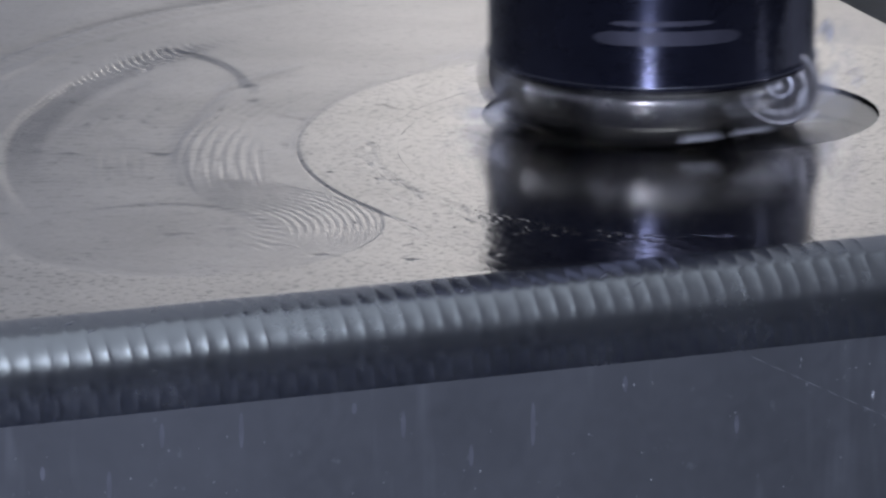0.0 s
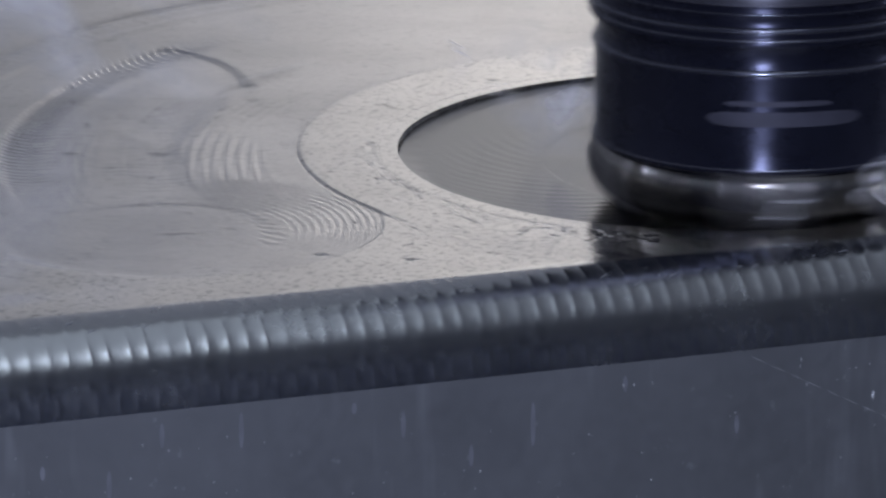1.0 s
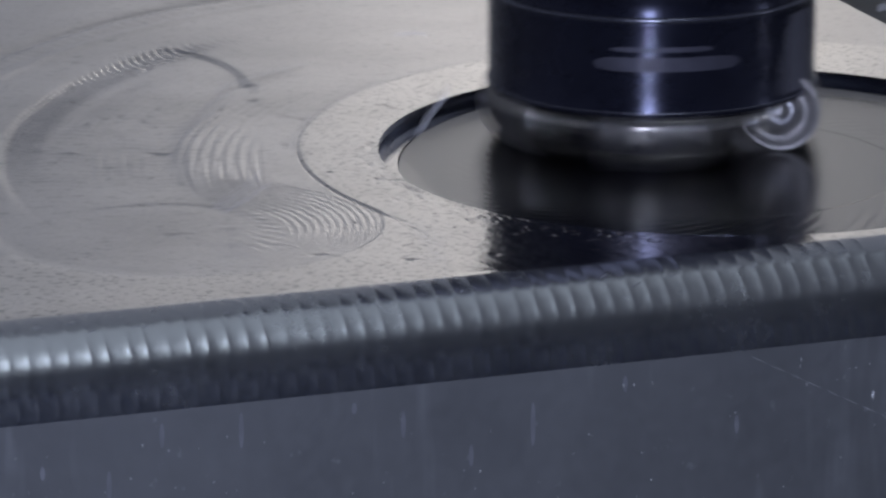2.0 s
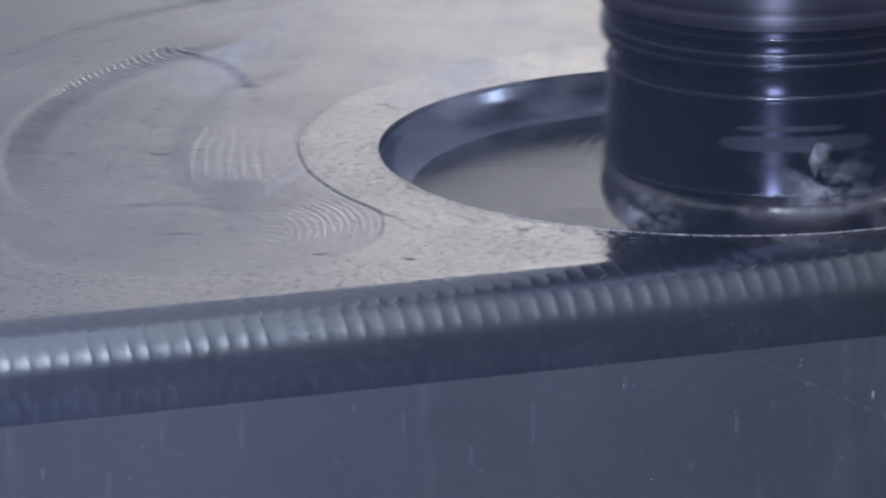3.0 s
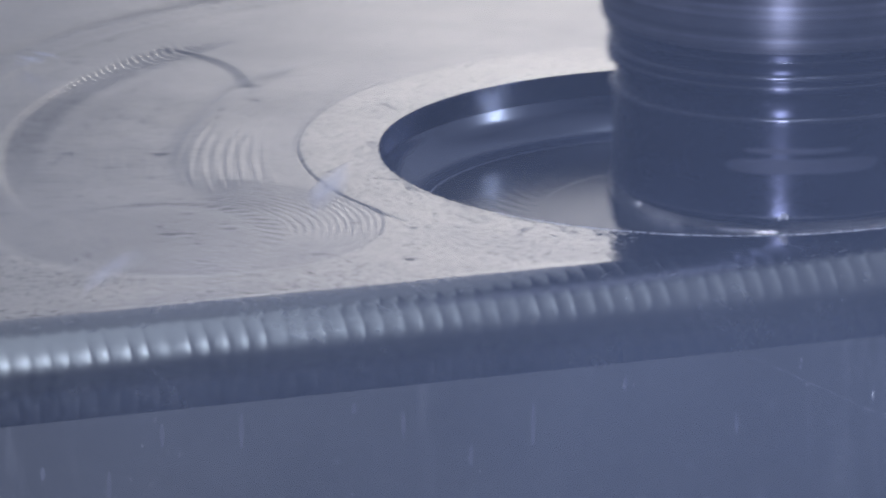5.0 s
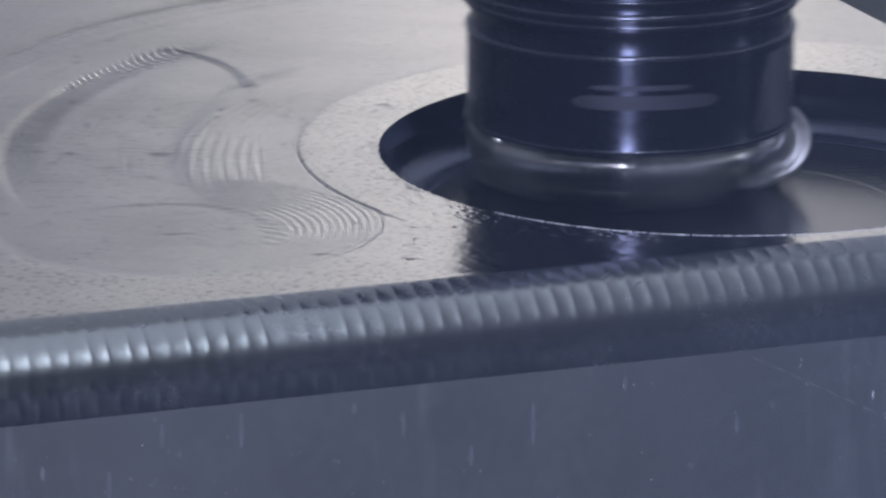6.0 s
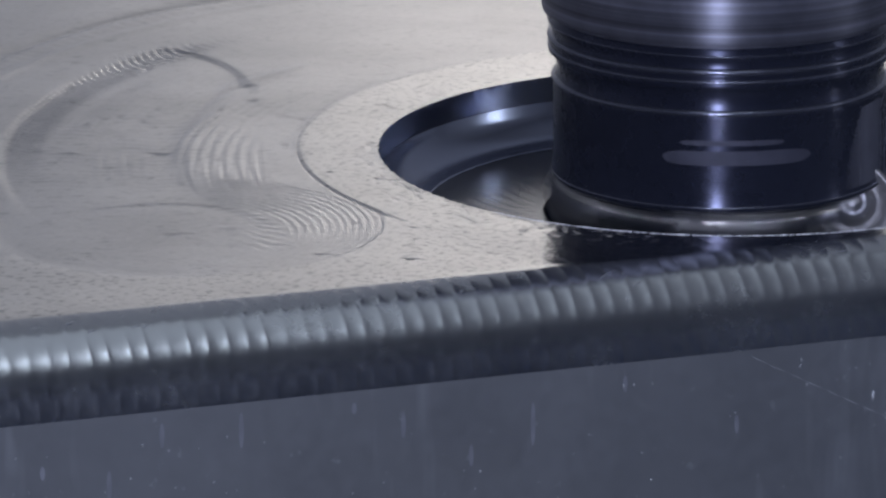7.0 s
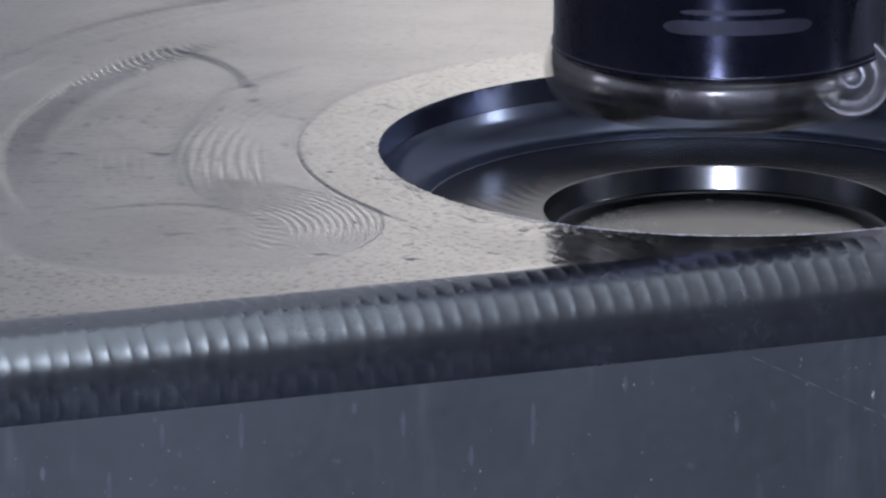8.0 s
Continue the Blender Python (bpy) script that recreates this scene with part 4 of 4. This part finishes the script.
def chips():
    """Chips thrown off by the cutter: when each leaves, how fast and how it tumbles."""
    rng = random.Random(21)
    spans = ((-0.12, 0.75, 34), (0.75, 1.75, 16), (1.75, 2.75, 22), (2.75, 3.7, 46), (3.7, 4.75, 70), (4.75, 5.4, 12))
    made = []
    for t0, t1, count in spans:
        for _ in range(count):
            t = rng.uniform(t0, t1)
            x, y, z = axis_at(max(0.0, t))
            a = rng.uniform(0, 2 * math.pi)
            if rng.random() < 0.4:
                a = math.radians(rng.uniform(-70, 10))
            px, py = x + 13.0 * math.cos(a), y + 13.0 * math.sin(a)
            pz = max(z, 0.0) + rng.uniform(1.0, 4.0)
            heading = a + rng.uniform(-1.2, 0.3)
            pace = rng.uniform(60, 480) * (0.45 if rng.random() < 0.4 else 1)
            vx, vy, vz = pace * math.cos(heading), pace * math.sin(heading), rng.uniform(-10, 170)
            size = rng.uniform(0.5, 1.5)
            made.append((t, (px, py, pz), (vx, vy, vz), size, rng.randrange(8), rng.random()))
    riders = []
    for k in range(30):
        t0 = (-0.15 + 0.055 * k) if k < 16 else 3.75 + 0.07 * (k - 16)
        riders.append((t0, t0 + rng.uniform(0.3, 0.55), math.radians(rng.uniform(-150, 30)), rng.uniform(13.3, 16.0), rng.uniform(1.0, 4.5), rng.uniform(0.9, 1.8), rng.uniform(-1100, -250)))
    # clouds of fast chips that smear round the cutting edge
    for k in range(34):
        t0 = rng.uniform(-0.1, 0.6) if k < 17 else rng.uniform(3.8, 4.55)
        a = math.radians(rng.choice((rng.uniform(-55, 15), rng.uniform(-55, 15), rng.uniform(-190, -130), rng.uniform(-130, -60))))
        riders.append((t0, t0 + rng.uniform(0.12, 0.3), a, rng.uniform(12.9, 15.5), rng.uniform(0.6, 4.0), rng.uniform(0.9, 1.9), rng.uniform(-2400, -900)))
    # larger curls that drift close past the lens
    made.append((4.05, (4.0, -20.0, 5.0), (-30.0, -130.0, -10.0), 3.0, 1, 0.2))
    made.append((4.40, (-14.6, -46.0, -5.6), (-6.0, -60.0, 150.0), 3.6, 2, 0.72))
    made.append((4.40, (-15.4, -44.0, -1.8), (6.0, -60.0, 135.0), 2.4, 2, 0.3))
    made.append((4.30, (24.0, 12.0, 3.0), (25.0, 30.0, 8.0), 1.8, 2, 0.4))
    made.append((3.30, (-2.0, -6.0, 2.0), (-110.0, 60.0, 10.0), 2.2, 2, 0.1))
    made.append((1.35, (-12.0, 5.0, 1.0), (-60.0, -80.0, 20.0), 2.0, 2, 0.8))
    things = []
    for n, (t, p, vel, size, shape, spin) in enumerate(made):
        ob = new("steel_chip", CHIP_MESHES[shape])
        tagged(ob, "small bright curled steel chip thrown off by the cutter", "steel chip", "flying chips")
        ob.scale = (size,) * 3
        rows = []
        cx, cy = min(20.0, max(-20.0, p[0] * 0.7)), min(20.0, max(-20.0, p[1] * 0.7))
        rest = pose(cx * MM, cy * MM, -8.5 * MM, 0, 0, 0)
        k0 = math.ceil(t * 30)
        if k0 > 1:
            rows += [(0.0, rest), ((k0 - 1) / 30, rest)]
        tilt = spin * 360
        for k in range(max(0, k0), min(240, k0 + 16)):
            dt = k / 30 - t
            q = [p[i] + vel[i] * dt for i in range(3)]
            q[2] -= 0.5 * 1500 * dt * dt
            if q[2] < 0.8 and -q[0] * EV[0] - q[1] * EV[1] < FRONT + FILLET + 2:
                q[2] = 0.8
            rows.append((k / 30, pose(q[0] * MM, q[1] * MM, q[2] * MM, tilt * 0.7 + dt * 900, dt * 600 + tilt, tilt)))
        last = rows[-1][0]
        if last < 7.5:
            g = rng.uniform(-0.45, 0.45)
            rows.append((last + 0.15, pose(g, -0.32 + 0.12 * rng.random(), -0.1985, 90, 0, tilt)))
            rows.append((8.0, pose(g, -0.30, -0.1985, 90, 0, tilt)))
            rows[-1] = (8.0, rows[-2][1])
        elif last < 8.0:
            rows.append((8.0, rows[-1][1]))
        things.append((ob, rows))
    for t0, t1, a, rad, hz, size, rate in riders:
        ob = new("steel_chip", CHIP_MESHES[rng.randrange(8)])
        tagged(ob, "bright steel chip dragged round by the cutter", "steel chip", "flying chips")
        ob.scale = (size,) * 3
        k0, k1 = max(0, math.ceil(t0 * 30)), int(t1 * 30)
        rows = []
        if k0 > 1:
            x, y, z = axis_at(k0 / 30)
            rest = pose(x * MM, y * MM, -9 * MM)
            rows += [(0.0, rest), ((k0 - 1) / 30, rest)]
        for k in range(k0, k1 + 1):
            x, y, z = axis_at(k / 30)
            b_ = a + math.radians(rate) * (k / 30 - t0)
            rows.append((k / 30, pose((x + rad * math.cos(b_)) * MM, (y + rad * math.sin(b_)) * MM, (max(z, 0) + hz) * MM, 40, math.degrees(b_ * 0.5), math.degrees(b_))))
        g = rng.uniform(-0.45, 0.45)
        for k in range(1, 5):
            m = rows[-1][1]
            rows.append((k1 / 30 + 0.05 * k, Matrix.Translation(((0.02 + 0.01 * k) * math.cos(b_), -0.02 - 0.01 * k, 0.015 - 0.006 * k)) @ m))
        land_at = pose(g, -0.30 - 0.1 * rng.random(), -0.1985, 90, 0, 0)
        rows += [(k1 / 30 + 0.5, land_at), (8.0, land_at)]
        things.append((ob, rows))
    return things


CHIPS = chips()


def motions():
    rows = []
    for k in range(241):
        t = k / 30
        x, y, z = axis_at(t)
        rows.append((t, pose(x * MM, y * MM, z * MM)))
    walk(CUTTER, rows)
    # rim position that keeps step with the shutter: seconds, degrees
    steps = ((0.0, -25), (1.5, -25), (3.0, -20), (4.2, -9), (6.0, -8), (6.65, -6), (7.0, -22), (7.4, -25), (8.0, -25))

    def phase(t):
        for p, q in zip(steps, steps[1:]):
            if t <= q[0]:
                return p[1] + (q[1] - p[1]) * (t - p[0]) / (q[0] - p[0])
        return steps[-1][1]

    walk(HEAD, [(k / 30, pose(0, 0, 0, 0, 0, 5 + phase(k / 30) - 72 * k)) for k in range(241)])
    # the insert that keeps step with the shutter, drifting a little round the rim
    rows = []
    for t, deg in steps:
        a = math.radians(deg)
        rows.append((t, pose(10.8 * MM * math.cos(a), 10.8 * MM * math.sin(a), 3.5 * MM, 84, 0, deg + 14)))
    walk(FACING, rows)
    for ob, rows in CHIPS:
        walk(ob, rows)
    drift = (
        ((0.0, -230), (1.6, -180), (2.7, -45), (3.6, -20), (4.5, 0), (5.8, 40), (6.6, 78), (7.2, 120), (8.0, 190)),
        ((0.0, -260), (3.0, -190), (3.9, -38), (4.6, 5), (5.3, 70), (6.0, 170), (8.0, 280)),
    )
    for q, (ob, rows) in enumerate(zip(PUFFS, drift)):
        walk(ob, [(t, pose((x - 21) * MM, (-95 - 30 * q) * MM, (12 + 9 * q) * MM, 14, 0, 0)) for t, x in rows])
    rng = random.Random(8)
    for k, ob in enumerate(WISPS):
        t = (2.65, 2.85, 3.1, 3.3, 3.5, 3.75, 4.1, 0.35, 0.8)[k]
        x, y, z = axis_at(t)
        sx, sy, dx = x + rng.uniform(-14, 6), y + rng.uniform(-6, 16), rng.uniform(-45, -12)
        top, tilt = rng.uniform(8, 15), rng.uniform(-40, 40)
        rest = pose(sx * 0.5 * MM, sy * 0.5 * MM, -30 * MM, 10, tilt, 0)
        rows = [(0.0, rest), (max(0.03, t - 0.3), rest), (t, pose(sx * MM, sy * MM, 3 * MM, 10, tilt, 0)), (t + 0.3, pose((sx + dx * 0.4) * MM, sy * MM, 0.5 * top * MM, 10, tilt + 8, 0)),
                (t + 0.7, pose((sx + dx) * MM, sy * MM, top * MM, 10, tilt + 15, 0)), (t + 1.2, pose((sx + 3 * dx) * MM, sy * MM, 60 * MM, 10, tilt + 20, 0)), (8.0, pose(-0.25, 0.1, 0.35, 10, tilt + 20, 0))]
        walk(ob, rows)
    # drops of spray that fall past the front of the block: seconds, start, sideways pace
    falls = ((0.53, -10, -70, 1, -8), (0.54, -6, -66, 0, 6), (0.42, 10, -72, 2, 5), (1.31, -24, -68, 0, -6), (1.33, -20, -66, 3, 8), (1.33, -27, -72, 1, -4), (1.34, -18, -70, 2, 10),
             (1.53, -2, -66, 1, -8), (1.54, 3, -70, 3, 6), (5.66, -14, -70, 3, -30), (5.70, -10, -68, 0, -26), (5.72, -5, -72, 2, -40))
    for ob, (t, x, y, z, pace) in zip(SPRAY, falls):
        rest = pose(x * MM, -0.26, -0.16, 10, 0, 0)
        rows = [(0.0, rest), (t - 0.12, rest)]
        for q in range(7):
            d = 0.05 * q
            rows.append((t + d, pose((x + pace * d * 3) * MM, y * MM, (z - 60 * d - 1500 * d * d) * MM, 10, 40 * q, 0)))
        walk(ob, rows + [(t + 0.42, pose(x * MM, y * MM, -0.05, 10, 240, 0)), (8.0, pose(x * MM, -0.26, -0.16, 10, 240, 0))])
    rest = pose(-0.06, -0.26, -0.16, 10, 0, 0)
    walk(SPRAY[-1], [(0.0, rest), (1.1, rest), (1.3, pose(-40 * MM, -52 * MM, 2 * MM, 10, 0, 0)), (1.5, pose(-32 * MM, -50 * MM, 2 * MM, 10, 30, 0)), (1.7, pose(-19 * MM, -46 * MM, 1 * MM, 10, 60, 0)),
                     (2.0, pose(10 * MM, -60 * MM, -30 * MM, 10, 90, 0)), (8.0, rest)])
    for k, ob in enumerate(RIDING):
        t0, t1 = ((0.0, 0.3), (0.0, 0.5), (0.3, 0.7), (0.35, 0.8), (3.8, 4.1), (3.9, 4.3), (4.2, 4.6), (4.4, 4.8), (0.0, 0.4), (0.0, 0.2), (0.1, 0.5), (0.2, 0.6), (0.3, 0.6), (0.4, 0.8), (2.7, 3.1), (2.9, 3.3), (4.0, 4.5), (4.3, 4.8))[k]
        a = math.radians((-20, -150, -15, 195, -25, -160, -10, -40, -8, -165, -60, -30, -170, -45, -35, -120, -20, -75)[k])
        rad, hz = 13.2 + 0.4 * (k % 4), 1.5 + 1.1 * (k % 3)
        rows = []
        x, y, z = axis_at(t0)
        if t0 > 0:
            rest = pose(x * 0.5 * MM, y * 0.5 * MM, -14 * MM, 10, 0, 0)
            rows += [(0.0, rest), (t0 - 0.1, rest)]
        n = int(round((t1 - t0) * 10))
        for q in range(n + 1):
            x, y, z = axis_at(t0 + 0.1 * q)
            b_ = a - 0.25 * q
            rows.append((t0 + 0.1 * q, pose((x + rad * math.cos(b_)) * MM, (y + rad * math.sin(b_)) * MM, (max(z, -1.5) + hz + 0.3 * q) * MM, 10, 25 * q - 30 * (k % 3), 0)))
        rows += [(t1 + 0.35, pose((x - 70) * MM, (y + 20) * MM, 60 * MM, 10, 40, 0)), (8.0, pose(-0.25, 0.1, 0.35, 10, 40, 0))]
        walk(ob, rows)
    walk(BURR, [(t, pose(0, 0, z * MM)) for t, z in ((0.0, -0.25), (1.8, -0.25), (2.5, 0.0), (8.0, 0.0))])
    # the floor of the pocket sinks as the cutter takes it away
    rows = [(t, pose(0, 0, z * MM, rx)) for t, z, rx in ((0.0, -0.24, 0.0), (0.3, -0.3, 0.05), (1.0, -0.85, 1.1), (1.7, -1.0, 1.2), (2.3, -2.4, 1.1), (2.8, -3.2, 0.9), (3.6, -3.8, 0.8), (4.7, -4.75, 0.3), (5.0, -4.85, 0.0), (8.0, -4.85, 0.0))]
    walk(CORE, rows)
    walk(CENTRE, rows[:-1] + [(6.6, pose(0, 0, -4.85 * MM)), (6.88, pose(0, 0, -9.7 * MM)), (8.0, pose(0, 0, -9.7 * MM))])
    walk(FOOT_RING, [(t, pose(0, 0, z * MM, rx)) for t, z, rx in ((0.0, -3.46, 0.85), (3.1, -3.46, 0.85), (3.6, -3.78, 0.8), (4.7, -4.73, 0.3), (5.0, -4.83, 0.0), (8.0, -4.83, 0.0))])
    for ob, t in SKIN:
        if t <= 0.02:
            rows = [(0.0, pose(0, 0, -9 * MM)), (8.0, pose(0, 0, -9 * MM))]
        else:
            rows = [(0.0, pose(0, 0, -0.002 * MM)), (t, pose(0, 0, -0.002 * MM)), (t + 0.05, pose(0, 0, -9 * MM)), (8.0, pose(0, 0, -9 * MM))]
        walk(ob, rows)
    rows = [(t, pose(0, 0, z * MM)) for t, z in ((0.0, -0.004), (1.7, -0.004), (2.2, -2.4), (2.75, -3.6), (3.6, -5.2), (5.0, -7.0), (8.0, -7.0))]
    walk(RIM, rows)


motions()
